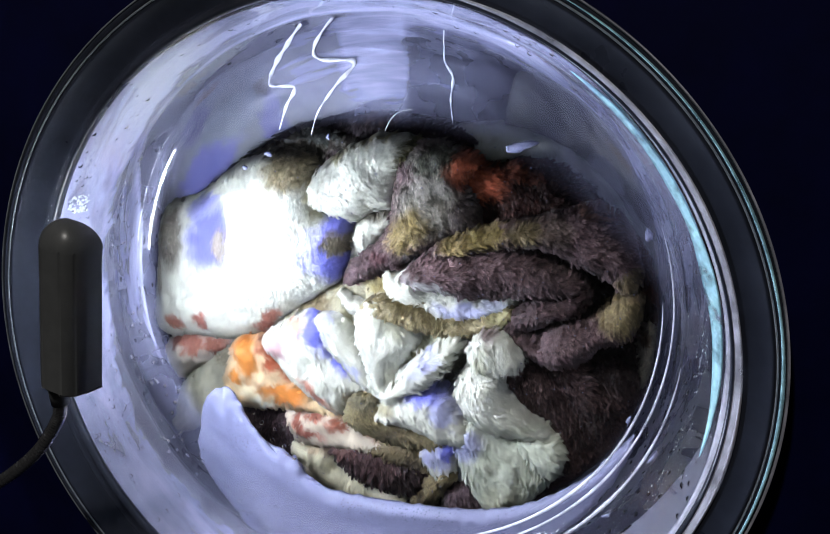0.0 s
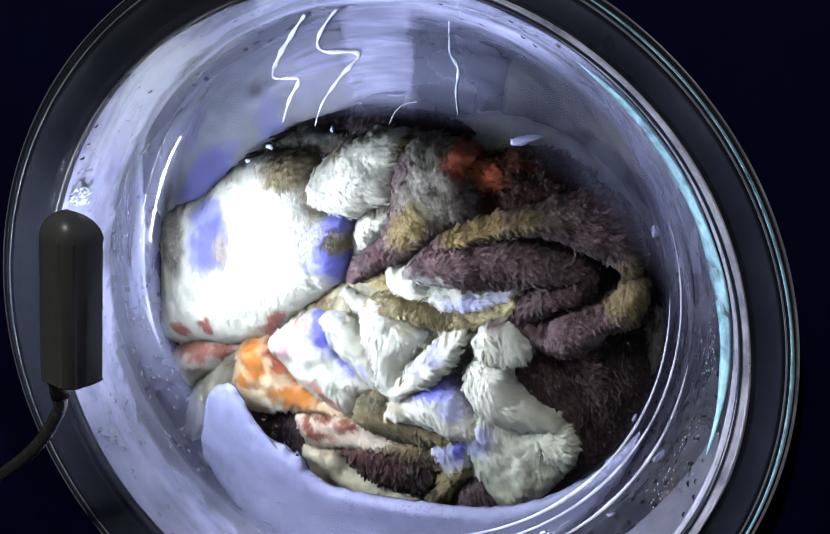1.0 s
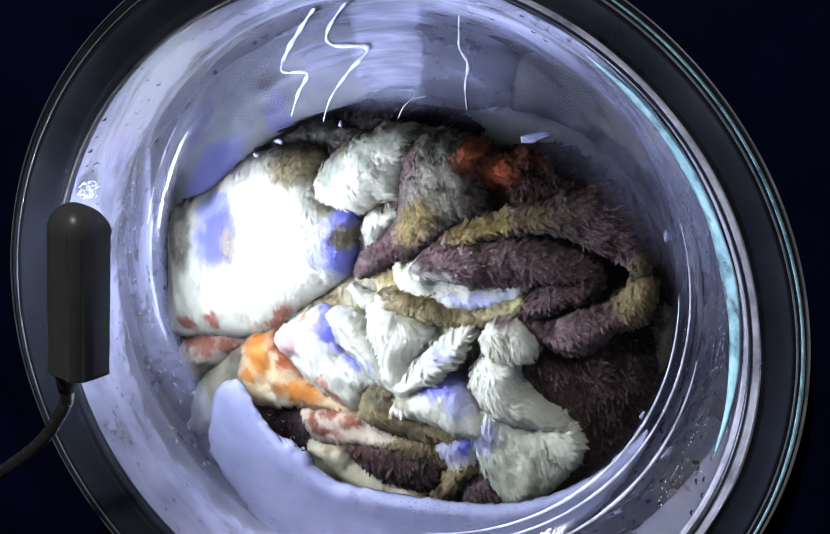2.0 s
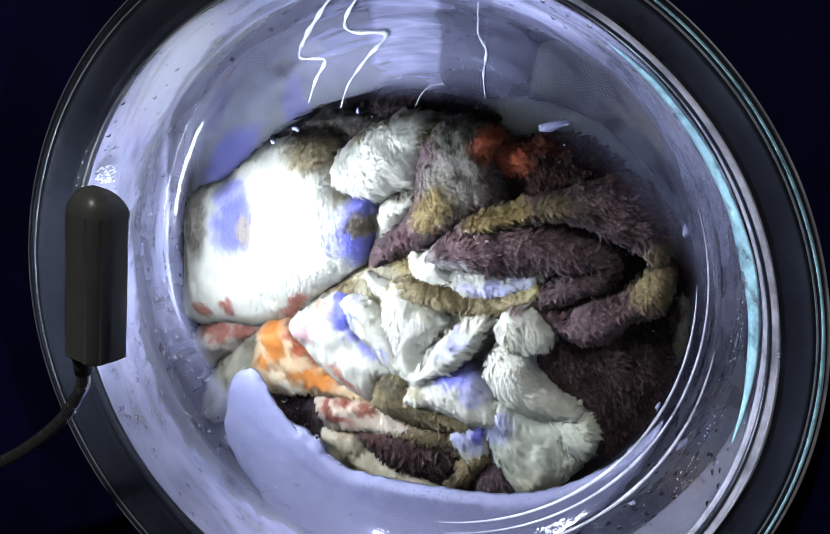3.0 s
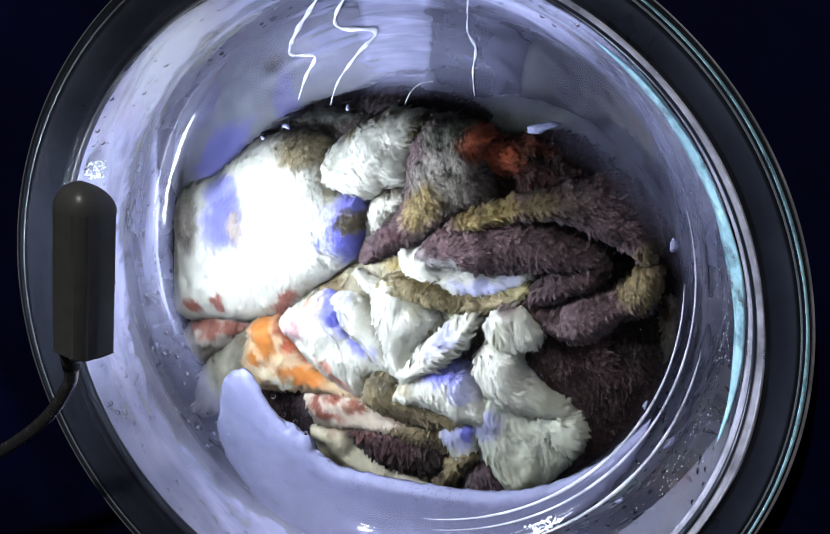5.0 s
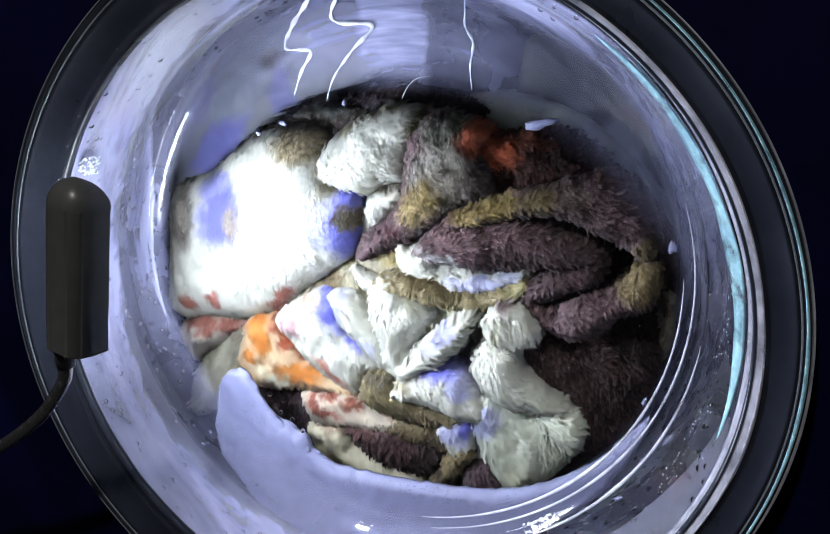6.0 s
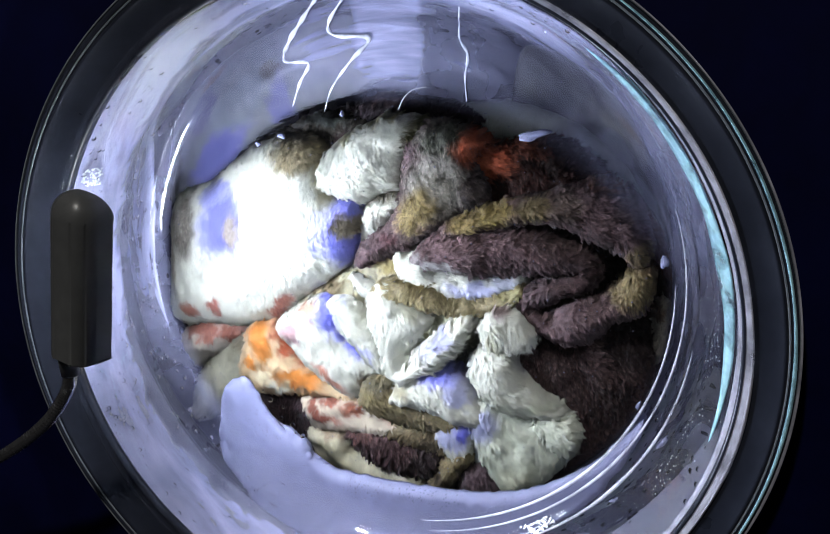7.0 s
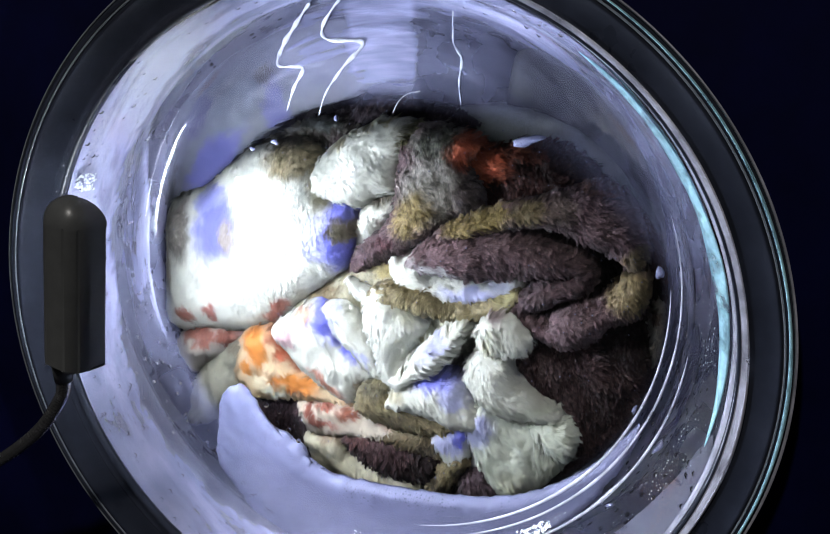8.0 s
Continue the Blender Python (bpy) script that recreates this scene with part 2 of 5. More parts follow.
# ---- machine ----
def build_machine():
    machine = thing("washing_machine", "front-loading washing machine with a black front", "washing machine", (0, 0, 0))
    hole = 0.2065
    seg = 96
    verts, faces = [], []
    for i in range(seg):
        a = 2 * math.pi * i / seg
        c, s = math.cos(a), math.sin(a)
        k = min(0.31 / max(abs(c), 1e-6), (0.30 if s > 0 else 0.70) / max(abs(s), 1e-6))
        verts += [(hole * c, 0.012, hole * s), (hole * 1.6 * c, 0.012, hole * 1.6 * s) if k > hole * 1.6 else (k * 0.97 * c, 0.012, k * 0.97 * s), (k * c, 0.014, k * s), (hole * c, 0.05, hole * s)]
    for i in range(seg):
        n = (i + 1) % seg
        for j in range(2):
            faces.append((i * 4 + j, n * 4 + j, n * 4 + j + 1, i * 4 + j + 1))
        faces.append((i * 4, i * 4 + 3, n * 4 + 3, n * 4))
    mesh_object("front_panel", verts, faces, PANEL, machine, smooth=False)
    for name, size, at in (("side_panel", (0.012, 0.58, 1.0), (-0.304, 0.31, -0.2)), ("side_panel", (0.012, 0.58, 1.0), (0.304, 0.31, -0.2)),
                           ("top_panel", (0.62, 0.6, 0.02), (0, 0.31, 0.31)), ("back_panel", (0.60, 0.012, 1.0), (0, 0.60, -0.2)),
                           ("base_panel", (0.60, 0.58, 0.02), (0, 0.31, -0.69))):
        part(name, box_bm(*size, bevel=0.003, at=at), PANEL, machine, smooth=False)
    v, f = lathe([(0.196, 0.030), (0.200, 0.036), (0.196, 0.046), (0.203, 0.052), (0.203, 0.062), (0.192, 0.068), (0.198, 0.080), (0.206, 0.084), (0.206, 0.10), (0.235, 0.105), (0.235, 0.115), (0.212, 0.11), (0.212, 0.03)], wobble=lambda a, r, y: (0.0012 * math.sin(9 * a + 60 * y), 0.0015 * math.sin(5 * a + 1)))
    mesh_object("door_gasket", v, f, RUBBER, machine, label="grey rubber door gasket wet with suds")

    door = thing("washer_door", "round glass washing machine door with black glossy trim, closed", "door")
    v, f = lathe([(0.1845, 0.008), (0.1850, 0.0030), (0.187, 0.0045), (0.2005, -0.0045), (0.2018, -0.0055), (0.2025, -0.0045), (0.2035, -0.0045), (0.2045, -0.006), (0.2066, -0.005), (0.2083, -0.001), (0.2083, 0.011), (0.187, 0.011)], 256)
    mesh_object("trim_ring", v, f, BLACK_GLOSS, door, label="glossy black trim ring")
    # pale beads stand for lamp light carried in the outer glass edge
    for r, y in ((0.2076, -0.0042), (0.2030, -0.0050)):
        ring = [(r + 0.0006 * math.cos(2 * math.pi * k / 8), y + 0.0006 * math.sin(2 * math.pi * k / 8)) for k in range(8)]
        v, f = lathe(ring, 256)
        mesh_object("edge_light_bead", v, f, EDGE_LIGHT, door, label="thin pale bead standing for light in the glass edge")

    def shift(y):
        return 0.012 * max(0, min(1, (y - 0.004) / 0.055))

    def wobble(a, r, y):
        top = max(0, math.sin(a)) ** 2 * max(0, min(1, (y - 0.012) / 0.02)) * max(0, min(1, (r - 0.09) / 0.05))
        return (0.0010 * top * (math.sin(7 * a + 40 * y) + 0.6 * math.sin(17 * a - 90 * y)), 0.0006 * top * math.sin(11 * a + 2))

    def window(r):
        return 0.0685 - 0.007 * (r / 0.15) ** 2

    front = [(r, window(r)) for r in (0.0005, 0.02, 0.04, 0.06, 0.08, 0.10, 0.12, 0.135, 0.146, 0.1525)] + [(0.1555, 0.0598), (0.1585, 0.0583), (0.1612, 0.0555), (0.166, 0.05), (0.171, 0.040), (0.1757, 0.0285), (0.179, 0.0205), (0.1815, 0.0145), (0.1835, 0.0098), (0.1853, 0.0060), (0.187, 0.0030), (0.1885, 0.0010)]
    back = [(0.1905, 0.0055), (0.190, 0.009), (0.188, 0.016), (0.1845, 0.026), (0.180, 0.036), (0.175, 0.047), (0.171, 0.056), (0.167, 0.0615), (0.161, 0.0650), (0.154, 0.0662)] + [(r, window(r) + 0.005) for r in (0.146, 0.135, 0.12, 0.10, 0.08, 0.06, 0.04, 0.02, 0.0005)]
    v, f = lathe(front + back, 256, False, wobble, shift)
    k = len(front + back)
    f += [tuple(i * k for i in range(256)), tuple(i * k + k - 1 for i in reversed(range(256)))]
    glass = mesh_object("glass_bowl", v, f, GLASS, door, label="thick clear glass bowl, wet inside")
    bm = bmesh.new()
    bm.from_mesh(glass.data)
    bmesh.ops.recalc_face_normals(bm, faces=bm.faces)
    bm.to_mesh(glass.data)
    bm.free()
    glass.visible_shadow = False

    # highlights drawn on the glass as tapered arcs (radius, depth, half width, rise, from, to in degrees)
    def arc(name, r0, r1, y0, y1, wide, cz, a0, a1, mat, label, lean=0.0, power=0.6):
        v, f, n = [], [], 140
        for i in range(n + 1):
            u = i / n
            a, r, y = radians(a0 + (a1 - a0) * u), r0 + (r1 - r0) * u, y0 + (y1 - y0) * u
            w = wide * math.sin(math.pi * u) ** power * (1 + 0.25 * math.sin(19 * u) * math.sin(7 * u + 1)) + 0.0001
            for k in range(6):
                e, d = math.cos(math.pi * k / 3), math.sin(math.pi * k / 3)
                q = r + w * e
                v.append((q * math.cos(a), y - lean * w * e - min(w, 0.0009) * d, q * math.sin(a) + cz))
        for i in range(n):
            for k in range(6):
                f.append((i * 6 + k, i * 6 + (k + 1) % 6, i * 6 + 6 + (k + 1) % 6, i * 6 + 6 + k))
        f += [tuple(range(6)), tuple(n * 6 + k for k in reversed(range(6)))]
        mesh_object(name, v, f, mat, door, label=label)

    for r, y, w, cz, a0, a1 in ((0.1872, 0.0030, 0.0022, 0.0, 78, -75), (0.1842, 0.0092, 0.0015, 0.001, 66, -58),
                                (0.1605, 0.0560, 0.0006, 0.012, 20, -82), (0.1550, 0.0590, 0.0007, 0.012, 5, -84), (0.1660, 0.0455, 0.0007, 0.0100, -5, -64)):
        arc("glass_highlight", r, r, y, y, w, cz, a0, a1, HIGHLIGHT, "thin pale arc standing for a highlight on the glass", 0.8)
    # coloured lamp light in the thick glass, drawn as a cyan crescent
    arc("cyan_light_arc", 0.1765, 0.1805, 0.0225, 0.0160, 0.0026, 0.004, 54, -14, CYAN, "cyan arc standing for coloured lamp light in the thick glass", 1.6, 0.7)

    # glints on the outer edge, painted as thin cyan and pale arcs
    arc("edge_glint", 0.2052, 0.2052, -0.0064, -0.0064, 0.0007, 0.0, 62, -50, CYAN, "painted cyan glint along the outer glass edge", 0.3)
    arc("edge_glint", 0.2078, 0.2078, -0.0048, -0.0048, 0.0006, 0.0, 70, -70, HIGHLIGHT, "painted pale glint along the outer glass edge", 0.3)

    def smooth(a, b, x):
        k = max(0.0, min(1.0, (x - a) / (b - a)))
        return k * k * (3 - 2 * k)

    # soap film on the inside of the glass, also painting its hazy reflections: thick on the sloping wall, thin over the
    # upper window
    shell = [(0.002 + 0.01 * i, window(0.002 + 0.01 * i) + 0.0056) for i in range(15)] + [(0.1465, window(0.1465) + 0.0058), (0.1535, 0.0672), (0.1618, 0.0660), (0.168, 0.0624), (0.172, 0.0566), (0.176, 0.0475), (0.181, 0.0365), (0.1855, 0.0265), (0.1885, 0.0165), (0.1900, 0.0105)]
    shell = [p[:2] for p in spline([(*p, 0, 0) for p in shell], 5)]
    v, f = lathe(shell, 256, False, wobble, shift)
    film = mesh_object("soap_film_haze", v, f, FILM, door, label="thin lavender soap film smeared inside the glass, also standing for its hazy reflections")
    thick, streak = [], []
    for x, y, z in v:
        r, a = math.hypot(x, z - shift(y)), math.atan2(z - shift(y), x)
        left = 0.5 - 0.5 * math.cos(a)
        # film thickened in a band to stand for a pale upright reflection
        band = smooth(-0.0232 - 0.003, -0.0232 + 0.002, x) * (1 - smooth(0.0145 - 0.002, 0.0145 + 0.001, x)) * smooth(0.06, 0.11, z)
        # the thick suds keep to the outer wall; towards the window the film thins at a step
        ragged = 0.0009 * fractal((x, y, z), 60, 2.0) + 0.0004 * fractal((x, y, z), 200, 5.0)
        low = smooth(0.0, 0.5, -math.sin(a))
        inner = 0.1625 + 0.0125 * smooth(0.15, 0.6, math.sin(a)) * left
        shelf = 0.1768 + 0.0026 * low + 2 * ragged
        lip = math.exp(-((r - inner - 0.0006) / 0.0007) ** 2) + 0.7 * math.exp(-((r - shelf - 0.0003) / 0.0006) ** 2)
        side = smooth(0.25, 0.75, left)
        cover = side * ((0.50 - 0.30 * low) * smooth(inner - 0.0006, inner + 0.0003, r) + (0.60 - 0.05 * low) * smooth(shelf - 0.0004, shelf + 0.0004, r) + 0.30 * lip * (1 - low))
        cover += 0.20 * side * smooth(0.150, 0.162, r) * (1 - smooth(inner - 0.0006, inner + 0.0003, r))
        clear_side = 1 - 0.9 * max(0, math.cos(a + 0.50)) ** 1.5
        wall = cover * (1 - 0.25 * low) + (1 - side) * (1 - 0.45 * smooth(0.3, 0.8, math.sin(a)) * smooth(0.3, 0.7, math.cos(a)) * (1 - smooth(0.172, 0.180, r))) * smooth(0.150, 0.164, r) * (0.30 + 0.48 * left + (0.34 + 0.2 * (1 - left)) * max(0, math.sin(a)) + 0.3 * band) * (1 - 0.45 * max(0, -math.sin(a))) * clear_side
        line = 0.121 - 4.4 * max(0, abs(x + 0.01) - 0.02) ** 2
        upper = smooth(line - 0.008, line + 0.022, z) * (0.34 + 0.10 * left + 0.40 * band) * (1 - 0.6 * smooth(0.035, 0.08, x)) * (1 - 0.75 * smooth(0.35, 0.75, left) * smooth(0.05, 0.09, -x)) * (1 - smooth(0.154, 0.166, r))
        thick.append(wall + upper)
        streak.append((0.9 * math.cos(a), 0.9 * math.sin(a), r * 60))
    film.data.attributes.new("film", "FLOAT", "POINT").data.foreach_set("value", thick)
    film.data.attributes.new("streak", "FLOAT_VECTOR", "POINT").data.foreach_set("vector", np.array(streak).ravel())

    drum = thing("drum", "perforated steel washing drum, partly hidden", "drum")
    v, f = lathe([(0.222, 0.12), (0.232, 0.118), (0.236, 0.14), (0.236, 0.40), (0.10, 0.42), (0.001, 0.42), (0.001, 0.424), (0.10, 0.424), (0.240, 0.404), (0.240, 0.116), (0.222, 0.114)], 128)
    drum_shell = mesh_object("drum_shell", v, f, STEEL, drum)
    hv, hf = [], []
    for row in range(14):
        for i in range(60):
            a, y = 2 * math.pi * (i + 0.5 * (row % 2)) / 60, 0.15 + row * 0.018
            o = Vector((0.2352 * math.cos(a), y, 0.2352 * math.sin(a)))
            u, w = Vector((-math.sin(a), 0, math.cos(a))), Vector((0, 1, 0))
            b = len(hv)
            hv += [o + 0.0022 * (u * math.cos(k * math.pi / 3) + w * math.sin(k * math.pi / 3)) for k in range(6)]
            hf.append(tuple(range(b, b + 6)))
    tagged(mesh_object("perforations", hv, hf, HOLE, drum_shell, smooth=False), kind="stuff")
    return drum


# ---- blanket ----
WHITE, CREAM, TAN, OLIVE = (0.84, 0.835, 0.74), (0.57, 0.53, 0.38), (0.29, 0.225, 0.125), (0.105, 0.090, 0.070)
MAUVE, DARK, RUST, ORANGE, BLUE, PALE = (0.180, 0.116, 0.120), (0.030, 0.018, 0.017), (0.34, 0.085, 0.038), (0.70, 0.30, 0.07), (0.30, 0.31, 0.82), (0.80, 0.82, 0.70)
BROWN, UMBER, GOLD, PINK, SLATE, REFLECTED = (0.082, 0.047, 0.044), (0.075, 0.025, 0.017), (0.32, 0.245, 0.105), (0.52, 0.23, 0.17), (0.36, 0.33, 0.28), (0.135, 0.14, 0.165)
FROST, APRICOT = (0.66, 0.67, 0.86), (0.80, 0.64, 0.42)


def fractal(p, scale, seed=0.0):
    return noise.noise(Vector((p[0] * scale + seed, p[1] * scale - seed, p[2] * scale + 2 * seed)))


def spline(points, steps):
    out = []
    pts = [points[0]] + list(points) + [points[-1]]
    for i in range(1, len(pts) - 2):
        p0, p1, p2, p3 = (np.array(pts[i + k], float) for k in (-1, 0, 1, 2))
        for s in range(steps):
            t = s / steps
            out.append(0.5 * (2 * p1 + (p2 - p0) * t + (2 * p0 - 5 * p1 + 4 * p2 - p3) * t * t + (3 * p1 - p0 - 3 * p2 + p3) * t ** 3))
    out.append(np.array(points[-1], float))
    return out


RNG = np.random.default_rng(7)


def lattice(P, scale, seed):
    """Smooth value noise, -1 to 1, at many places at once."""
    q = P * scale + np.array([seed, -1.3 * seed, 2.1 * seed])
    i = np.floor(q).astype(np.int64)
    f = q - i
    f = f * f * (3 - 2 * f)
    total = np.zeros(len(P))
    for dx in (0, 1):
        for dy in (0, 1):
            for dz in (0, 1):
                h = (i[:, 0] + dx) * 374761393 + (i[:, 1] + dy) * 668265263 + (i[:, 2] + dz) * 1274126177
                h = (h ^ (h >> 13)) * 1103515245
                h = ((h ^ (h >> 16)) & 0xffff) / 32767.5 - 1
                total += h * np.where(dx, f[:, 0], 1 - f[:, 0]) * np.where(dy, f[:, 1], 1 - f[:, 1]) * np.where(dz, f[:, 2], 1 - f[:, 2])
    return total


def to_outline(Q, ring):
    """Signed distance of flat points to a closed outline (inside is positive) and the way to its nearest place."""
    best = np.full(len(Q), 9.0)
    near = np.zeros((len(Q), 2))
    inside = np.zeros(len(Q), bool)
    for a, b in zip(ring, np.roll(ring, -1, axis=0)):
        e = b - a
        s = np.clip(((Q - a) @ e) / (e @ e + 1e-15), 0, 1)
        c = a + s[:, None] * e
        d = np.hypot(*(Q - c).T)
        closer = d < best
        best = np.where(closer, d, best)
        near[closer] = c[closer]
        if a[1] != b[1]:
            inside ^= ((a[1] > Q[:, 1]) != (b[1] > Q[:, 1])) & (Q[:, 0] < (b[0] - a[0]) * (Q[:, 1] - a[1]) / (b[1] - a[1]) + a[0])
    return np.where(inside, best, -best), near


def dyed(P, base, dabs, seed):
    """The dyed colour of the cloth: its ground colour with soft-edged, ragged patches (x, z, half width, half height, turn, colour)."""
    wx = 0.0030 * lattice(P, 170, seed) + 0.0016 * lattice(P, 520, seed + 3)
    wz = 0.0030 * lattice(P, 170, seed + 9) + 0.0016 * lattice(P, 520, seed + 5)
    c = np.tile(np.array(base, float), (len(P), 1))
    c *= (1 + 0.07 * lattice(P, 60, seed + 1) + 0.06 * lattice(P, 260, seed + 2))[:, None]
    for x, z, a, b, turn, color in dabs:
        co, si = math.cos(radians(turn)), math.sin(radians(turn))
        dx, dz = P[:, 0] - x + wx, P[:, 2] - z + wz
        d = np.hypot((co * dx + si * dz) / a, (co * dz - si * dx) / b)
        k = np.clip((1.38 - d) / 0.75, 0, 1)[:, None]
        c = c + (np.array(color) - c) * k * k * (3 - 2 * k)
    return c


def fold(parent, outline, y, lift, edge, base, dabs=(), comb=(0.2, -0.8), pile=0.0040, shag=0.26, dense=1.0, lump=1.0, tilt=(0, 0)):
    """One fold of the blanket: a cushion that swells from its outline (x, z) at depth y towards the glass, with its pile of wet tufts."""
    seed = 1.7 * len(bpy.data.objects)
    ring = np.array([p[:2] for p in spline([(*p, 0, 0) for p in list(outline) + [outline[0]]], 8)][:-1])
    ring += 0.0009 * np.stack([lattice(np.c_[ring, ring[:, :1] * 0], 240, seed), lattice(np.c_[ring, ring[:, :1] * 0], 240, seed + 4)], 1)
    h = 0.0014
    lo, hi = ring.min(0) - 2.2 * h, ring.max(0) + 2.2 * h
    nx, nz = int((hi[0] - lo[0]) / h) + 1, int((hi[1] - lo[1]) / h) + 1
    gx, gz = np.meshgrid(lo[0] + h * np.arange(nx), lo[1] + h * np.arange(nz), indexing="ij")
    Q = np.stack([gx.ravel(), gz.ravel()], 1)
    d, near = to_outline(Q, ring)
    layer = np.where(d > 0, 0, np.where(d > -1.0 * h, 1, np.where(d > -2.1 * h, 2, 3)))
    Q = np.where((layer > 0)[:, None], near, Q)
    dd = np.maximum(d, 0)
    k = 1 - np.minimum(1, dd / edge)
    swell = np.sqrt(np.maximum(0, 1 - k * k))
    flat3 = np.c_[Q[:, 0], np.zeros(len(Q)), Q[:, 1]]
    run = Vector((comb[0], comb[1])).normalized() if comb[0] or comb[1] else Vector((0, -1))
    across = flat3[:, 0] * -run[1] + flat3[:, 2] * run[0]
    along = flat3[:, 0] * run[0] + flat3[:, 2] * run[1]
    ripple = lattice(np.c_[across * 1.0, along * 0 + seed, along * 0.35], 150, seed + 6)
    bumps = lump * swell * (0.0040 * lattice(flat3, 42, seed) + 0.0018 * lattice(flat3, 120, seed + 2) + 0.0010 * ripple)
    mid = ring.mean(0)
    Y = y - lift * swell - bumps + tilt[0] * (Q[:, 0] - mid[0]) + tilt[1] * (Q[:, 1] - mid[1])
    Y = np.where(layer == 2, Y + 0.022, Y)
    V = np.c_[Q[:, 0], Y, Q[:, 1]]
    ids = np.arange(nx * nz).reshape(nx, nz)
    quads = np.stack([ids[:-1, :-1], ids[1:, :-1], ids[1:, 1:], ids[:-1, 1:]], -1).reshape(-1, 4)
    quads = quads[(layer[quads] < 3).all(1)]
    used = np.unique(quads)
    remap = np.zeros(len(V), int)
    remap[used] = np.arange(len(used))
    V, quads, layer, d = V[used], remap[quads], layer[used], dd[used]
    colors = dyed(V, base, dabs, seed)
    A, B, C, D = (V[quads[:, k]] for k in range(4))
    normal = np.cross(C - A, D - B)
    area = np.linalg.norm(normal, axis=1) / 2
    normal /= 2 * area[:, None] + 1e-12
    normal *= -np.sign(normal[:, 1:2] + 1e-9)
    soft = np.zeros_like(V)
    for k in range(4):
        np.add.at(soft, quads[:, k], normal * area[:, None])
    soft /= np.linalg.norm(soft, axis=1)[:, None] + 1e-12
    face = (layer[quads] < 2).all(1)
    weight = np.where(face, area, 0.12 * area)
    count = int(weight.sum() * 9.5e6 * dense)
    AV, AC, nap = V, colors, soft
    loops, totals = [quads.ravel()], [np.full(len(quads), 4)]
    if count:
        pick = RNG.choice(len(quads), count, p=weight / weight.sum())
        s, t = RNG.random((2, count))
        w4 = np.stack([(1 - s) * (1 - t), s * (1 - t), s * t, (1 - s) * t], 1)[:, :, None]
        root = (V[quads[pick]] * w4).sum(1)
        col = (colors[quads[pick]] * w4).sum(1)
        nn = (soft[quads[pick]] * w4).sum(1)
        nn /= np.linalg.norm(nn, axis=1)[:, None] + 1e-12
        rim = np.clip(1 - (d[quads[pick]] * w4[:, :, 0]).sum(1) / 0.007, 0, 1)[:, None]
        # the lie of the pile: the way it was combed, turned by slow swirls, and out over the edges
        swirl = np.stack([lattice(root, 55, seed + 11), lattice(root, 55, seed + 12), lattice(root, 55, seed + 13)], 1)
        fine = np.stack([lattice(root, 200, seed + 14), lattice(root, 200, seed + 15), lattice(root, 200, seed + 16)], 1)
        lie = np.array([comb[0], 0, comb[1]]) + 0.75 * swirl + 0.45 * fine + 1.1 * rim * nn * np.array([1, 0.1, 1])
        lie -= (lie * nn).sum(1)[:, None] * nn
        lie /= np.linalg.norm(lie, axis=1)[:, None] + 1e-9
        # wet hairs draw together into tufts: each goes to the nearest of many scattered tuft centres
        c = 0.0015
        cell = np.floor(root[:, [0, 2]] / c).astype(np.int64)
        best, centre, tuft = np.full(count, 9.0), np.zeros((count, 2)), np.zeros(count, np.int64)
        table = RNG.random((65536, 2))
        for ox in (-1, 0, 1):
            for oz in (-1, 0, 1):
                key = ((cell[:, 0] + ox) * 73856093 ^ (cell[:, 1] + oz) * 19349663) & 0xffff
                p = (cell + np.array([ox, oz]) + table[key]) * c
                q = np.hypot(*(root[:, [0, 2]] - p).T)
                hit = q < best
                best, tuft = np.where(hit, q, best), np.where(hit, key, tuft)
                centre[hit] = p[hit]
        tone, reach = RNG.normal(size=65536)[tuft], RNG.random(65536)[tuft]
        curl = RNG.normal(size=(65536, 3))[tuft]
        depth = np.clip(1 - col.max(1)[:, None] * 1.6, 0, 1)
        size = pile * (0.55 + 0.7 * reach ** 2) * (0.8 + 0.35 * RNG.random(count))
        way = lie + nn * shag * (0.6 + 0.8 * reach)[:, None] * (0.6 + 0.6 * depth) + (0.16 + 0.16 * depth) * curl
        way /= np.linalg.norm(way, axis=1)[:, None]
        tip = root + way * size[:, None]
        pull = (0.22 + 0.38 * reach)[:, None]
        drift = np.c_[centre[:, 0] - root[:, 0], np.zeros(count), centre[:, 1] - root[:, 2]]
        tip += pull * drift + RNG.normal(size=(count, 3)) * 0.00012
        half_way = root + 0.55 * (tip - root) + nn * (0.14 + 0.12 * depth) * size[:, None] + 0.15 * pull * drift + curl * 0.00022
        broad = np.cross(tip - root, nn + 0.3 * RNG.normal(size=(count, 3)))
        broad /= np.linalg.norm(broad, axis=1)[:, None] + 1e-12
        wide = (0.00010 + 0.00010 * RNG.random(count))[:, None]
        hv = np.stack([root - broad * wide, root + broad * wide, half_way + broad * wide * 0.8, half_way - broad * wide * 0.8, tip], 1).reshape(-1, 3)
        o = len(V) + 5 * np.arange(count)
        loops += [np.stack([o, o + 1, o + 2, o + 3], 1).ravel(), np.stack([o + 3, o + 2, o + 4], 1).ravel()]
        totals += [np.full(count, 4), np.full(count, 3)]
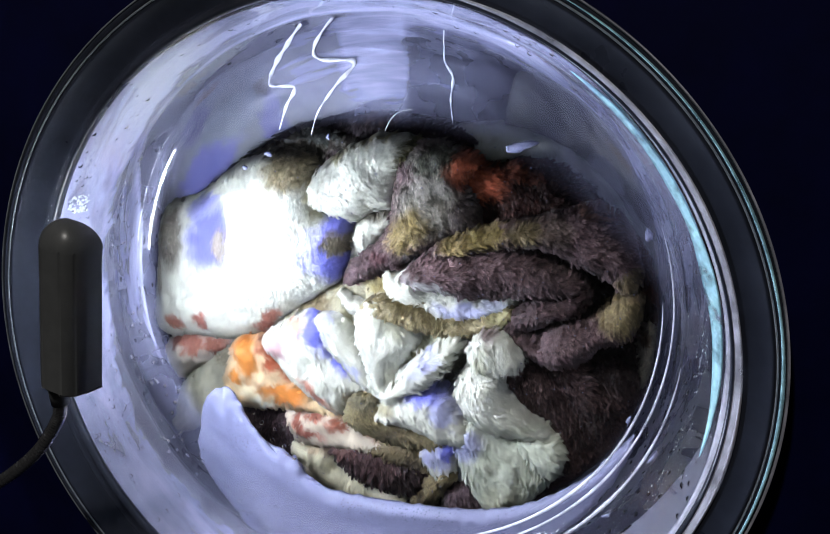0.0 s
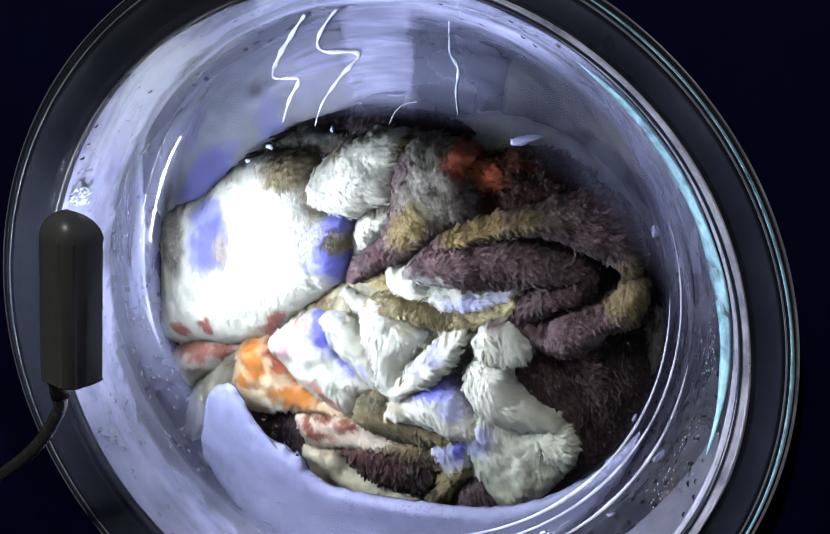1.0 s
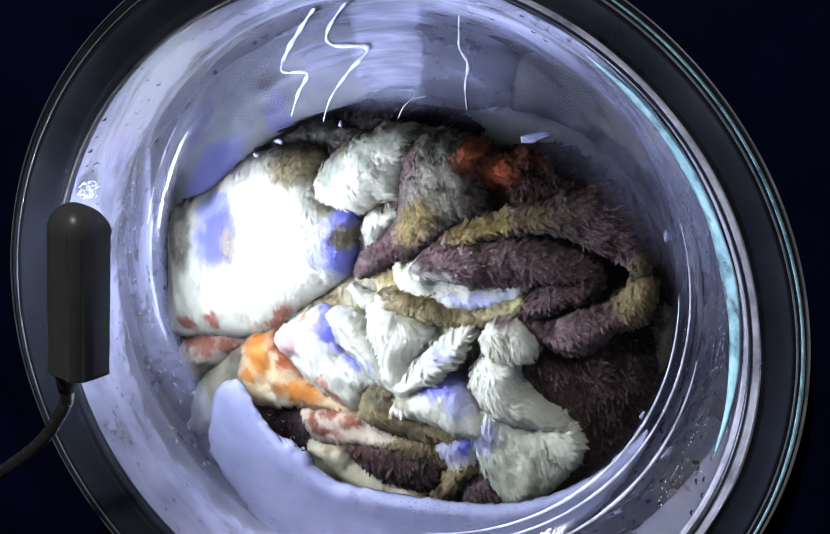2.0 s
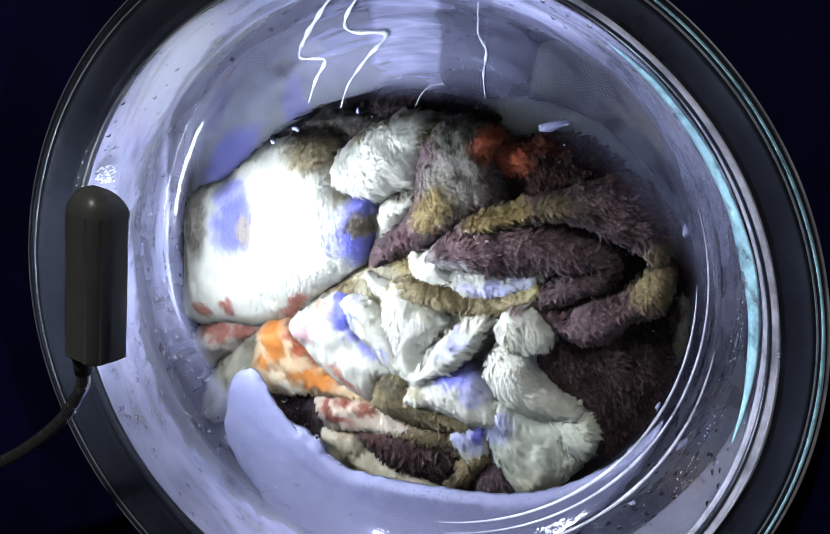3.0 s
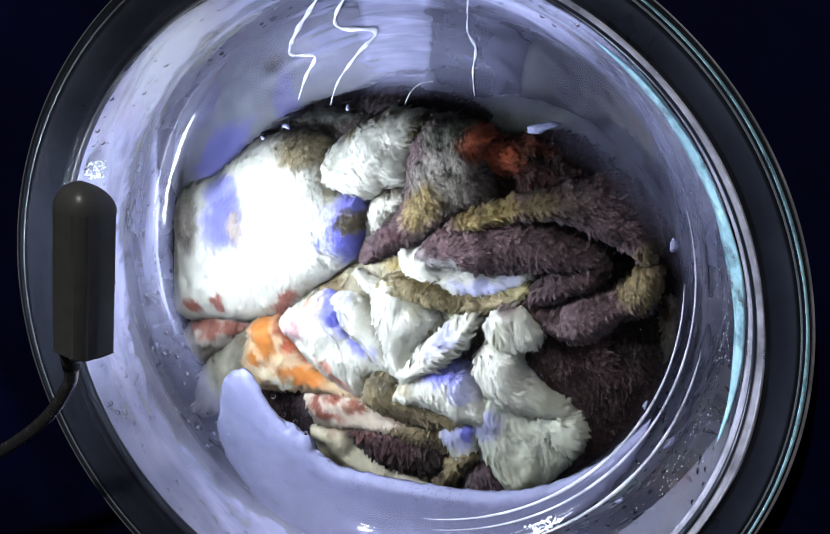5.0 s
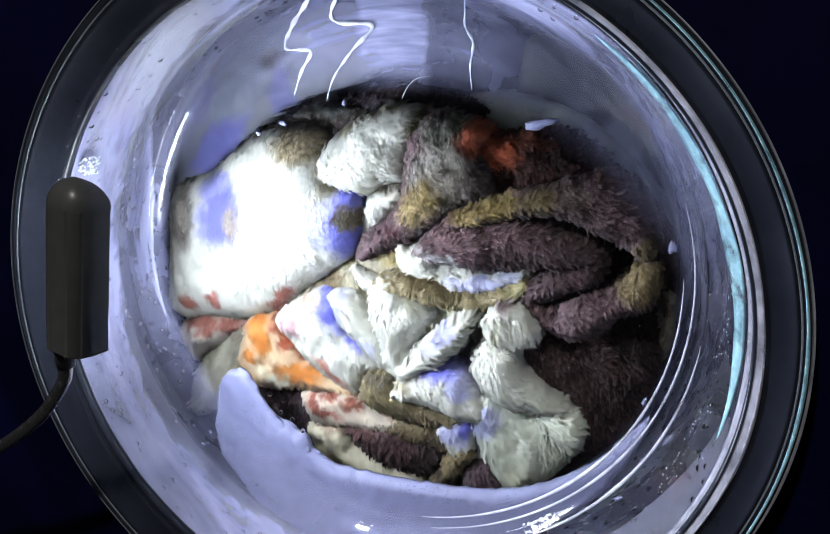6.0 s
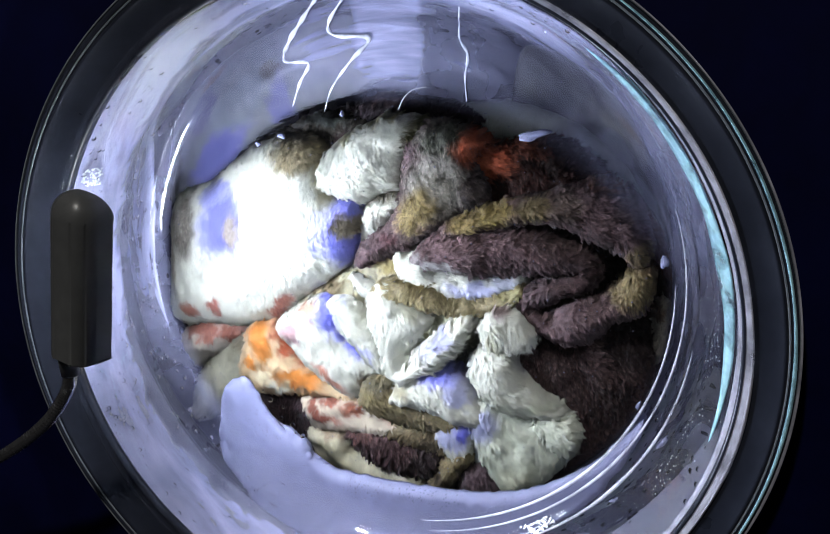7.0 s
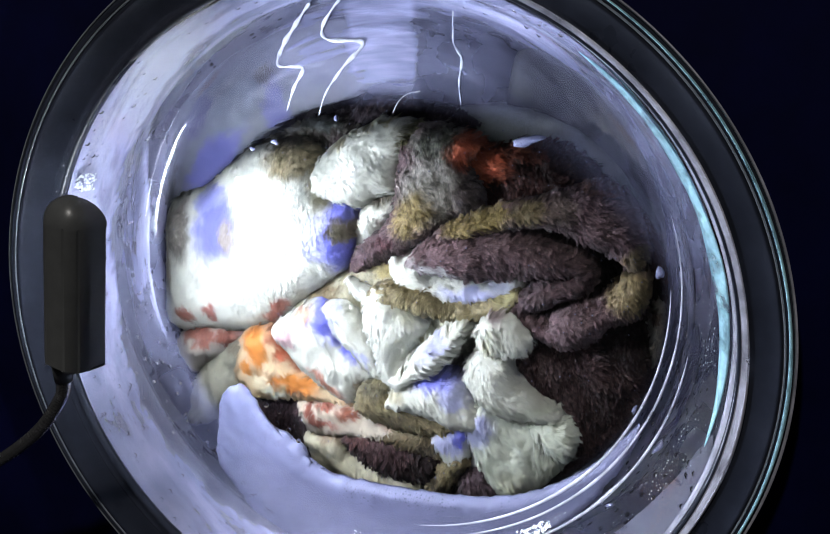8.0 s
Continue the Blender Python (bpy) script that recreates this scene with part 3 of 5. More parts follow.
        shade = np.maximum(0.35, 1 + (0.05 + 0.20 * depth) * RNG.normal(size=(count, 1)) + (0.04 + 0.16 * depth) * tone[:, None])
        # frosted tips, with tip highlights and slight root shade put into the colour
        frost_highlight = 1 + (0.5 + 2.6 * (reach[:, None] > 0.66)) * depth * RNG.random((count, 1))
        a, b, e = col * shade * 0.97, col * shade, np.clip(col * shade * frost_highlight + 0.02 * depth * reach[:, None], 0, 0.9)
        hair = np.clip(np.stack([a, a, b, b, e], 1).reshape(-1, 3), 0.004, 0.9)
        blade = nn + 0.35 * lie + (0.08 + 0.28 * depth) * curl + (0.14 + 0.14 * depth) * RNG.normal(size=(count, 3))
        blade[:, 1] -= 0.1
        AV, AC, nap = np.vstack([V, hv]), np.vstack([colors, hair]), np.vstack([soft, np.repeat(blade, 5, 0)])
        nap /= np.linalg.norm(nap, axis=1)[:, None] + 1e-12
    loops, totals = np.concatenate(loops), np.concatenate(totals)
    starts = np.concatenate([[0], np.cumsum(totals)[:-1]])
    me = bpy.data.meshes.new("fold")
    me.vertices.add(len(AV)), me.loops.add(len(loops)), me.polygons.add(len(totals))
    me.vertices.foreach_set("co", AV.ravel())
    me.loops.foreach_set("vertex_index", loops.astype(np.int32))
    me.polygons.foreach_set("loop_start", starts.astype(np.int32))
    me.update(calc_edges=True)
    me.attributes.new("nap", "FLOAT_VECTOR", "POINT").data.foreach_set("vector", nap.ravel())
    at = me.color_attributes.new("dye", "FLOAT_COLOR", "POINT")
    at.data.foreach_set("color", np.hstack([AC, np.ones((len(AC), 1))]).ravel())
    me.materials.append(PLUSH)
    me.shade_smooth()
    ob = new("fold", me)
    ob.parent = parent
    return ob


def build_blanket():
    blanket = thing("plush_blanket", "soaked white, brown and blue shaggy plush blanket bunched in the drum", "blanket")
    # this near-black backing and the dark fillers stand for shade between the folds
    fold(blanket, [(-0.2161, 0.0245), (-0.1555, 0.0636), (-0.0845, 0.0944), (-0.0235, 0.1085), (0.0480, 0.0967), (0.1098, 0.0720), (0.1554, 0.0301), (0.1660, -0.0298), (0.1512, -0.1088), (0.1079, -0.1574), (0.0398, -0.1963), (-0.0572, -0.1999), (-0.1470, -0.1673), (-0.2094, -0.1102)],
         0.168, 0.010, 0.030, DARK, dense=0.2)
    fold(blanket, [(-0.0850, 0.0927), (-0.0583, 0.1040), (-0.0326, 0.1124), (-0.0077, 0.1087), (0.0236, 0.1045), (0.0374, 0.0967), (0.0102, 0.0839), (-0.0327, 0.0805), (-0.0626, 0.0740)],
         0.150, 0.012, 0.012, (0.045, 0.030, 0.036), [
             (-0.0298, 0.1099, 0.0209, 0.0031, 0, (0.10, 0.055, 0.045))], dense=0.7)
    fold(blanket, [(-0.1301, 0.0744), (-0.1040, 0.0861), (-0.0807, 0.0974), (-0.0548, 0.0982), (-0.0331, 0.0931), (-0.0441, 0.0797), (-0.0741, 0.0679), (-0.1047, 0.0701)],
         0.140, 0.012, 0.012, OLIVE, [
             (-0.0697, 0.0963, 0.0137, 0.0034, 0, (0.20, 0.21, 0.19)), (-0.0518, 0.0857, 0.0137, 0.0055, 0, (0.060, 0.036, 0.036))], dense=0.8)
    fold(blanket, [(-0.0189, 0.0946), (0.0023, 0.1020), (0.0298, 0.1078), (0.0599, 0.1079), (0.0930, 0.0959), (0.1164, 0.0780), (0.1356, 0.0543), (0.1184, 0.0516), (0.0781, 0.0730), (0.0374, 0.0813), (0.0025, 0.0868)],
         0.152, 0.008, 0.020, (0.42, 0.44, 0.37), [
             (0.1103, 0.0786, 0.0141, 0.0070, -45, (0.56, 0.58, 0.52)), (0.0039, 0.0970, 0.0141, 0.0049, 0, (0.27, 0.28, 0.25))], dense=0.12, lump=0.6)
    # hairless fold coloured to stand for the blanket's blurred reflection in the glass
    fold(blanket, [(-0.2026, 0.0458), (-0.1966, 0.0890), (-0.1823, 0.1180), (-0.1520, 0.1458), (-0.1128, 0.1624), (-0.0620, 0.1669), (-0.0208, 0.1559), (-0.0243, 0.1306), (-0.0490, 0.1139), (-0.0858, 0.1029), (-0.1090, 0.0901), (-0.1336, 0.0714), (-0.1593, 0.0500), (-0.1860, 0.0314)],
         0.134, 0.006, 0.030, REFLECTED, [
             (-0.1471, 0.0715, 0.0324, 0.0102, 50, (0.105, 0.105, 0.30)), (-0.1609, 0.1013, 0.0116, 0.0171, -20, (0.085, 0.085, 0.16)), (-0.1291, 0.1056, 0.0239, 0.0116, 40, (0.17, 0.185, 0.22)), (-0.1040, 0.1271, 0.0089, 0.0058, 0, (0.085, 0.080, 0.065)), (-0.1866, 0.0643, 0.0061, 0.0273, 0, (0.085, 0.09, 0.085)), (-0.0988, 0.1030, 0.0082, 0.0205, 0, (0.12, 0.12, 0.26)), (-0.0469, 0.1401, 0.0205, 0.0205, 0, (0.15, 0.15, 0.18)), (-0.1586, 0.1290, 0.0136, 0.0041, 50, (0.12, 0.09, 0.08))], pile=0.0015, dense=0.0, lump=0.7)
    # the last two dabs darken the edge to match the unlit depth behind
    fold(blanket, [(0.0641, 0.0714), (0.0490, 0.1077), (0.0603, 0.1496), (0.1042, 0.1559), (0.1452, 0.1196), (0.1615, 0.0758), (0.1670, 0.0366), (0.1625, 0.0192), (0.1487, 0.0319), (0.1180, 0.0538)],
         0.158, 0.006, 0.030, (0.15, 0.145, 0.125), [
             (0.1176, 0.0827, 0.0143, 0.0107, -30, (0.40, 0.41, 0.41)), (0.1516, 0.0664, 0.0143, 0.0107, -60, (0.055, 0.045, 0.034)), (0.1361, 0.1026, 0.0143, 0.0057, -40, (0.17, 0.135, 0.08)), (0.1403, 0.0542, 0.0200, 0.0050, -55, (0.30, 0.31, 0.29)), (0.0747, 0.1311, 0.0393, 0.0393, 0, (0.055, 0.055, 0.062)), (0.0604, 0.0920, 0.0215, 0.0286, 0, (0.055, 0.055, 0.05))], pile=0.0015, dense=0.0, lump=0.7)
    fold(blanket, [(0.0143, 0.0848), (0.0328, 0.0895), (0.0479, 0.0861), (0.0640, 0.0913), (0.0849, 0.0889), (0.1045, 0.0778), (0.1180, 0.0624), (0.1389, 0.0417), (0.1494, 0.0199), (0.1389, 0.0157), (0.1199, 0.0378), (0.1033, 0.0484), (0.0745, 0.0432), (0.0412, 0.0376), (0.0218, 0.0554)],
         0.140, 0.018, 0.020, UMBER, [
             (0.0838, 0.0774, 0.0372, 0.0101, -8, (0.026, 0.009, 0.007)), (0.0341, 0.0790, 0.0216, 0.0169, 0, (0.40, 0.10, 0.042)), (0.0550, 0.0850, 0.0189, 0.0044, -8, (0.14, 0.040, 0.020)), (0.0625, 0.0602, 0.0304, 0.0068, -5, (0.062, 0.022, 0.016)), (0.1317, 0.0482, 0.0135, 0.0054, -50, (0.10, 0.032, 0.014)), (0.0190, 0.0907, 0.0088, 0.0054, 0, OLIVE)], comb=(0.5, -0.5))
    fold(blanket, [(0.1312, 0.0437), (0.1427, 0.0445), (0.1557, 0.0271), (0.1636, 0.0023), (0.1607, -0.0260), (0.1487, -0.0237), (0.1415, 0.0106)],
         0.146, 0.012, 0.014, (0.085, 0.028, 0.014), [
             (0.1502, -0.0065, 0.0104, 0.0173, 0, DARK)], dense=0.7)
    # dark filler in the hollow between two folds, in place of its shade
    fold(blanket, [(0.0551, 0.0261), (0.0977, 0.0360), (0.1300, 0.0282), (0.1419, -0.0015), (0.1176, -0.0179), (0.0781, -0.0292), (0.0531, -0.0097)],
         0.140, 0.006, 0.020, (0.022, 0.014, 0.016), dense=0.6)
    # dark filler for the gap on the right
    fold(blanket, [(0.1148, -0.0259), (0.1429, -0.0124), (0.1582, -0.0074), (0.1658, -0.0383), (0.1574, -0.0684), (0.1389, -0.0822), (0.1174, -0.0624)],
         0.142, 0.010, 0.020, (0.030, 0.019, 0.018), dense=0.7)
    fold(blanket, [(0.1458, -0.0105), (0.1546, -0.0045), (0.1607, -0.0107), (0.1623, -0.0348), (0.1571, -0.0496), (0.1487, -0.0364)],
         0.132, 0.008, 0.010, (0.26, 0.24, 0.20), [
             (0.1506, -0.0131, 0.0068, 0.0054, 0, (0.10, 0.07, 0.05))], dense=0.6)
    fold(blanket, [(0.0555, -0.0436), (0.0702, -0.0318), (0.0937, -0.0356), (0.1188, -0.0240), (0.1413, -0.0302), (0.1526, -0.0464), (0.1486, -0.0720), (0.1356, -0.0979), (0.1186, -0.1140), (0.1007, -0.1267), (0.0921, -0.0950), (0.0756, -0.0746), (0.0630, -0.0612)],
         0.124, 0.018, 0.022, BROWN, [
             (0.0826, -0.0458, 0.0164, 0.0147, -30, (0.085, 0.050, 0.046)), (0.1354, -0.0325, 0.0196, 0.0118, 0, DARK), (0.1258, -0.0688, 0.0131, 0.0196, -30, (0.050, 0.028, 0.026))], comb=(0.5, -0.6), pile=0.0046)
    # dark filler for the gaps along the bottom
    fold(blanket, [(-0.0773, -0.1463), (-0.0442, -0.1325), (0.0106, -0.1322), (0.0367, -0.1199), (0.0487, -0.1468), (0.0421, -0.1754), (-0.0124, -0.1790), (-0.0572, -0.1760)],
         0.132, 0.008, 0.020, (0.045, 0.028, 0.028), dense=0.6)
    fold(blanket, [(-0.1284, -0.1004), (-0.1010, -0.0947), (-0.0807, -0.0981), (-0.0733, -0.1200), (-0.0739, -0.1413), (-0.0947, -0.1425), (-0.1150, -0.1262)],
         0.124, 0.010, 0.014, (0.075, 0.044, 0.050), [
             (-0.0895, -0.0938, 0.0166, 0.0033, 0, (0.14,0.10,0.10))], comb=(0.1, -0.9))
    fold(blanket, [(-0.0122, -0.0503), (0.0061, -0.0331), (0.0239, -0.0276), (0.0451, -0.0290), (0.0392, -0.0672), (0.0250, -0.0768), (0.0028, -0.0718)],
         0.130, 0.008, 0.014, (0.26, 0.25, 0.18), [
             (0.0295, -0.0583, 0.0169, 0.0135, 0, (0.13,0.12,0.11))], dense=0.8)
    fold(blanket, [(-0.0733, 0.0700), (-0.0605, 0.0802), (-0.0466, 0.0908), (-0.0272, 0.1001), (-0.0117, 0.1018), (0.0012, 0.0980), (-0.0007, 0.0859), (-0.0098, 0.0729), (-0.0143, 0.0575), (-0.0292, 0.0508), (-0.0419, 0.0445), (-0.0584, 0.0470), (-0.0723, 0.0543)],
         0.128, 0.024, 0.024, WHITE, [
             (-0.0016, 0.0905, 0.0111, 0.0170, -15, (0.17, 0.155, 0.075)), (-0.0282, 0.0987, 0.0179, 0.0026, 25, (0.36, 0.32, 0.17)), (-0.0166, 0.0507, 0.0131, 0.0046, 25, (0.20, 0.165, 0.10)), (-0.0472, 0.0887, 0.0131, 0.0023, 35, (0.5,0.47,0.32))], comb=(0.75, -0.35), pile=0.0046)
    fold(blanket, [(-0.0443, 0.0362), (-0.0333, 0.0468), (-0.0154, 0.0548), (-0.0119, 0.0481), (-0.0219, 0.0370), (-0.0317, 0.0257), (-0.0425, 0.0112), (-0.0460, 0.0218)],
         0.128, 0.010, 0.010, WHITE, [
             (-0.0280, 0.0486, 0.0120, 0.0033, 20, (0.22, 0.185, 0.12))], comb=(0.3, -0.7))
    fold(blanket, [(-0.0118, 0.0868), (0.0016, 0.0977), (0.0165, 0.0982), (0.0379, 0.0913), (0.0335, 0.0758), (0.0421, 0.0599), (0.0391, 0.0498), (0.0243, 0.0429), (0.0075, 0.0301), (-0.0134, 0.0171), (-0.0314, 0.0074), (-0.0432, 0.0028), (-0.0416, 0.0159), (-0.0295, 0.0275), (-0.0187, 0.0394), (-0.0135, 0.0602)],
         0.122, 0.018, 0.024, MAUVE, [
             (0.0166, 0.0891, 0.0179, 0.0111, 0, (0.14, 0.14, 0.105)), (0.0121, 0.0624, 0.0202, 0.0195, 20, SLATE), (-0.0010, 0.0452, 0.0098, 0.0156, -30, GOLD), (0.0343, 0.0857, 0.0111, 0.0117, 0, (0.40, 0.10, 0.042)), (0.0349, 0.0620, 0.0098, 0.0130, 0, (0.15, 0.12, 0.11)), (-0.0199, 0.0253, 0.0072, 0.0039, 30, (0.16,0.08,0.085))], comb=(0.35, -0.7))
    # the grey-brown dab at left is tan dye, greyed further for shade and haze
    fold(blanket, [(-0.2027, -0.0390), (-0.1952, -0.0018), (-0.1899, 0.0317), (-0.1747, 0.0467), (-0.1536, 0.0526), (-0.1331, 0.0693), (-0.1121, 0.0809), (-0.0909, 0.0872), (-0.0704, 0.0859), (-0.0664, 0.0695), (-0.0594, 0.0516), (-0.0447, 0.0489), (-0.0420, 0.0356), (-0.0445, 0.0155), (-0.0530, 0.0019), (-0.0694, -0.0115), (-0.0887, -0.0260), (-0.1029, -0.0404), (-0.1210, -0.0487), (-0.1400, -0.0527), (-0.1615, -0.0538), (-0.1814, -0.0584), (-0.2003, -0.0554)],
         0.134, 0.032, 0.034, WHITE, [
             (-0.0790, 0.0787, 0.0202, 0.0124, 0, (0.36, 0.30, 0.18)), (-0.0895, 0.0873, 0.0228, 0.0046, 5, (0.20, 0.175, 0.13)), (-0.0617, 0.0584, 0.0072, 0.0117, 20, (0.52, 0.48, 0.32)), (-0.1698, 0.0233, 0.0117, 0.0215, 0, (0.30, 0.27, 0.23)), (-0.1350, 0.0294, 0.0163, 0.0215, -25, (0.28, 0.29, 0.80)), (-0.1427, 0.0479, 0.0143, 0.0059, 25, (0.46, 0.47, 0.78)), (-0.1274, 0.0263, 0.0065, 0.0111, -10, (0.46, 0.40, 0.34)), (-0.0453, 0.0296, 0.0163, 0.0274, -5, (0.30, 0.31, 0.82)), (-0.0662, 0.0288, 0.0052, 0.0130, 0, (0.58, 0.59, 0.88)), (-0.0466, 0.0337, 0.0088, 0.0085, 0, (0.30, 0.255, 0.17)), (-0.1697, -0.0369, 0.0098, 0.0052, -10, (0.50, 0.22, 0.16)), (-0.1475, -0.0327, 0.0039, 0.0078, -10, (0.50, 0.20, 0.15)), (-0.0994, -0.0279, 0.0049, 0.0137, -35, (0.52, 0.20, 0.14)), (-0.1836, -0.0060, 0.0039, 0.0195, 0, (0.52,0.48,0.38))], comb=(0.35, -0.75), pile=0.0042, shag=0.18, lump=0.8, tilt=(-0.12, 0))
    fold(blanket, [(-0.1922, -0.0650), (-0.1702, -0.0547), (-0.1442, -0.0511), (-0.1352, -0.0559), (-0.1453, -0.0681), (-0.1634, -0.0799), (-0.1831, -0.0938), (-0.1901, -0.0818)],
         0.132, 0.012, 0.014, (0.72, 0.66, 0.58), [
             (-0.1675, -0.0577, 0.0155, 0.0047, 0, PINK), (-0.1441, -0.0576, 0.0081, 0.0074, 20, (0.42, 0.17, 0.12))], dense=0.7)
    fold(blanket, [(-0.1854, -0.1050), (-0.1721, -0.0903), (-0.1542, -0.0733), (-0.1339, -0.0566), (-0.1239, -0.0636), (-0.1314, -0.0853), (-0.1481, -0.1109), (-0.1674, -0.1334), (-0.1804, -0.1264)],
         0.132, 0.012, 0.014, (0.58, 0.56, 0.44), [
             (-0.1360, -0.0615, 0.0101, 0.0067, 40, (0.36,0.32,0.24))], dense=0.7)
    fold(blanket, [(-0.0929, -0.0317), (-0.0727, -0.0162), (-0.0531, -0.0013), (-0.0343, 0.0058), (-0.0123, 0.0094), (0.0057, -0.0036), (-0.0049, -0.0230), (-0.0346, -0.0316), (-0.0577, -0.0398)],
         0.130, 0.010, 0.014, CREAM, [
             (-0.0658, -0.0151, 0.0134, 0.0047, 30, TAN), (-0.0467, -0.0041, 0.0081, 0.0034, 0, (0.38,0.33,0.20)), (-0.0210, 0.0065, 0.0148, 0.0054, 0, (0.44, 0.36, 0.16))])
    fold(blanket, [(-0.0489, -0.0025), (-0.0385, -0.0045), (-0.0276, -0.0079), (-0.0131, -0.0052), (-0.0203, -0.0131), (-0.0343, -0.0189), (-0.0442, -0.0124)],
         0.120, 0.008, 0.008, WHITE, comb=(0.5, -0.6))
    fold(blanket, [(-0.1062, -0.0431), (-0.0858, -0.0278), (-0.0681, -0.0186), (-0.0562, -0.0249), (-0.0498, -0.0443), (-0.0348, -0.0541), (-0.0207, -0.0667), (-0.0320, -0.0727), (-0.0371, -0.0856), (-0.0483, -0.0923), (-0.0641, -0.0840), (-0.0834, -0.0697), (-0.0968, -0.0554)],
         0.119, 0.016, 0.018, WHITE, [
             (-0.0629, -0.0282, 0.0084, 0.0123, 0, BLUE), (-0.0455, -0.0480, 0.0143, 0.0052, -38, BLUE), (-0.0355, -0.0749, 0.0065, 0.0071, 0, (0.40, 0.33, 0.22)), (-0.0611, -0.0721, 0.0149, 0.0029, -35, (0.66, 0.33, 0.24)), (-0.0769, -0.0289, 0.0078, 0.0045, 20, (0.72, 0.50, 0.38)), (-0.0891, -0.0453, 0.0045, 0.0084, 35, (0.72,0.52,0.52))], comb=(0.5, -0.7))
    fold(blanket, [(-0.1221, -0.0454), (-0.1051, -0.0420), (-0.0938, -0.0532), (-0.0810, -0.0682), (-0.0660, -0.0782), (-0.0488, -0.0850), (-0.0427, -0.0902), (-0.0597, -0.0909), (-0.0826, -0.0916), (-0.1003, -0.0932), (-0.1175, -0.0930), (-0.1269, -0.0844), (-0.1305, -0.0751), (-0.1273, -0.0630)],
         0.114, 0.014, 0.016, APRICOT, [
             (-0.1113, -0.0512, 0.0077, 0.0142, 10, ORANGE), (-0.0931, -0.0549, 0.0035, 0.0181, 38, (0.50, 0.13, 0.06)), (-0.0850, -0.0760, 0.0155, 0.0058, -15, ORANGE), (-0.0581, -0.0780, 0.0142, 0.0026, -25, (0.50, 0.16, 0.08)), (-0.1198, -0.0678, 0.0039, 0.0058, 0, ORANGE), (-0.1088, -0.0783, 0.0090, 0.0052, -10, (0.86, 0.76, 0.56)), (-0.1011, -0.0845, 0.0084, 0.0019, 0, WHITE)], comb=(0.6, -0.5), pile=0.005)
    fold(blanket, [(-0.0625, -0.0194), (-0.0476, -0.0187), (-0.0322, -0.0320), (-0.0206, -0.0449), (-0.0104, -0.0626), (-0.0185, -0.0705), (-0.0333, -0.0624), (-0.0462, -0.0478), (-0.0576, -0.0332)],
         0.114, 0.014, 0.014, WHITE, [
             (-0.0531, -0.0260, 0.0045, 0.0084, 0, FROST), (-0.0333, -0.0498, 0.0084, 0.0026, -45, FROST)], comb=(0.5, -0.8))
    fold(blanket, [(-0.0083, -0.0297), (0.0094, -0.0223), (0.0268, -0.0216), (0.0201, -0.0310), (0.0061, -0.0429), (-0.0060, -0.0548)],
         0.116, 0.008, 0.010, (0.50, 0.50, 0.36), [
             (0.0041, -0.0335, 0.0065, 0.0046, 0, (0.36,0.34,0.20))])
    fold(blanket, [(-0.0297, -0.0100), (-0.0200, -0.0019), (-0.0059, -0.0091), (0.0102, -0.0232), (0.0020, -0.0371), (-0.0051, -0.0512), (0.0021, -0.0604), (-0.0112, -0.0685), (-0.0196, -0.0650), (-0.0260, -0.0469), (-0.0317, -0.0272)],
         0.108, 0.014, 0.016, WHITE, [
             (-0.0064, -0.0138, 0.0096, 0.0045, -30, (0.7,0.69,0.55))], comb=(0.15, -1.0), pile=0.0046)
    fold(blanket, [(-0.0143, -0.0656), (-0.0036, -0.0560), (0.0061, -0.0410), (0.0197, -0.0280), (0.0320, -0.0197), (0.0376, -0.0170), (0.0326, -0.0322), (0.0201, -0.0495), (0.0052, -0.0601), (-0.0054, -0.0659)],
         0.100, 0.010, 0.010, WHITE, [
             (0.0156, -0.0380, 0.0126, 0.0032, 38, FROST)], comb=(0.9, 0.1), pile=0.0064, shag=0.5)
    fold(blanket, [(-0.0174, 0.0161), (-0.0086, 0.0140), (0.0036, 0.0206), (0.0123, 0.0080), (0.0295, 0.0067), (0.0480, 0.0055), (0.0667, 0.0085), (0.0658, -0.0018), (0.0486, -0.0104), (0.0265, -0.0119), (0.0021, -0.0088), (-0.0128, -0.0020)],
         0.117, 0.012, 0.012, WHITE, [
             (0.0383, -0.0026, 0.0195, 0.0033, 0, FROST), (0.0562, 0.0025, 0.0098, 0.0052, 0, (0.74, 0.75, 0.84))], comb=(0.3, -0.8))
    fold(blanket, [(-0.0296, -0.0070), (-0.0171, -0.0002), (0.0056, -0.0017), (0.0229, -0.0085), (0.0414, -0.0074), (0.0577, -0.0014), (0.0679, 0.0026), (0.0652, -0.0086), (0.0500, -0.0170), (0.0283, -0.0214), (0.0075, -0.0192), (-0.0136, -0.0177), (-0.0261, -0.0154)],
         0.110, 0.013, 0.014, (0.33, 0.275, 0.15), [
             (-0.0038, -0.0023, 0.0128, 0.0032, -10, (0.24, 0.19, 0.09)), (0.0593, -0.0032, 0.0096, 0.0045, 0, (0.42, 0.38, 0.20))], comb=(0.15, -0.9))
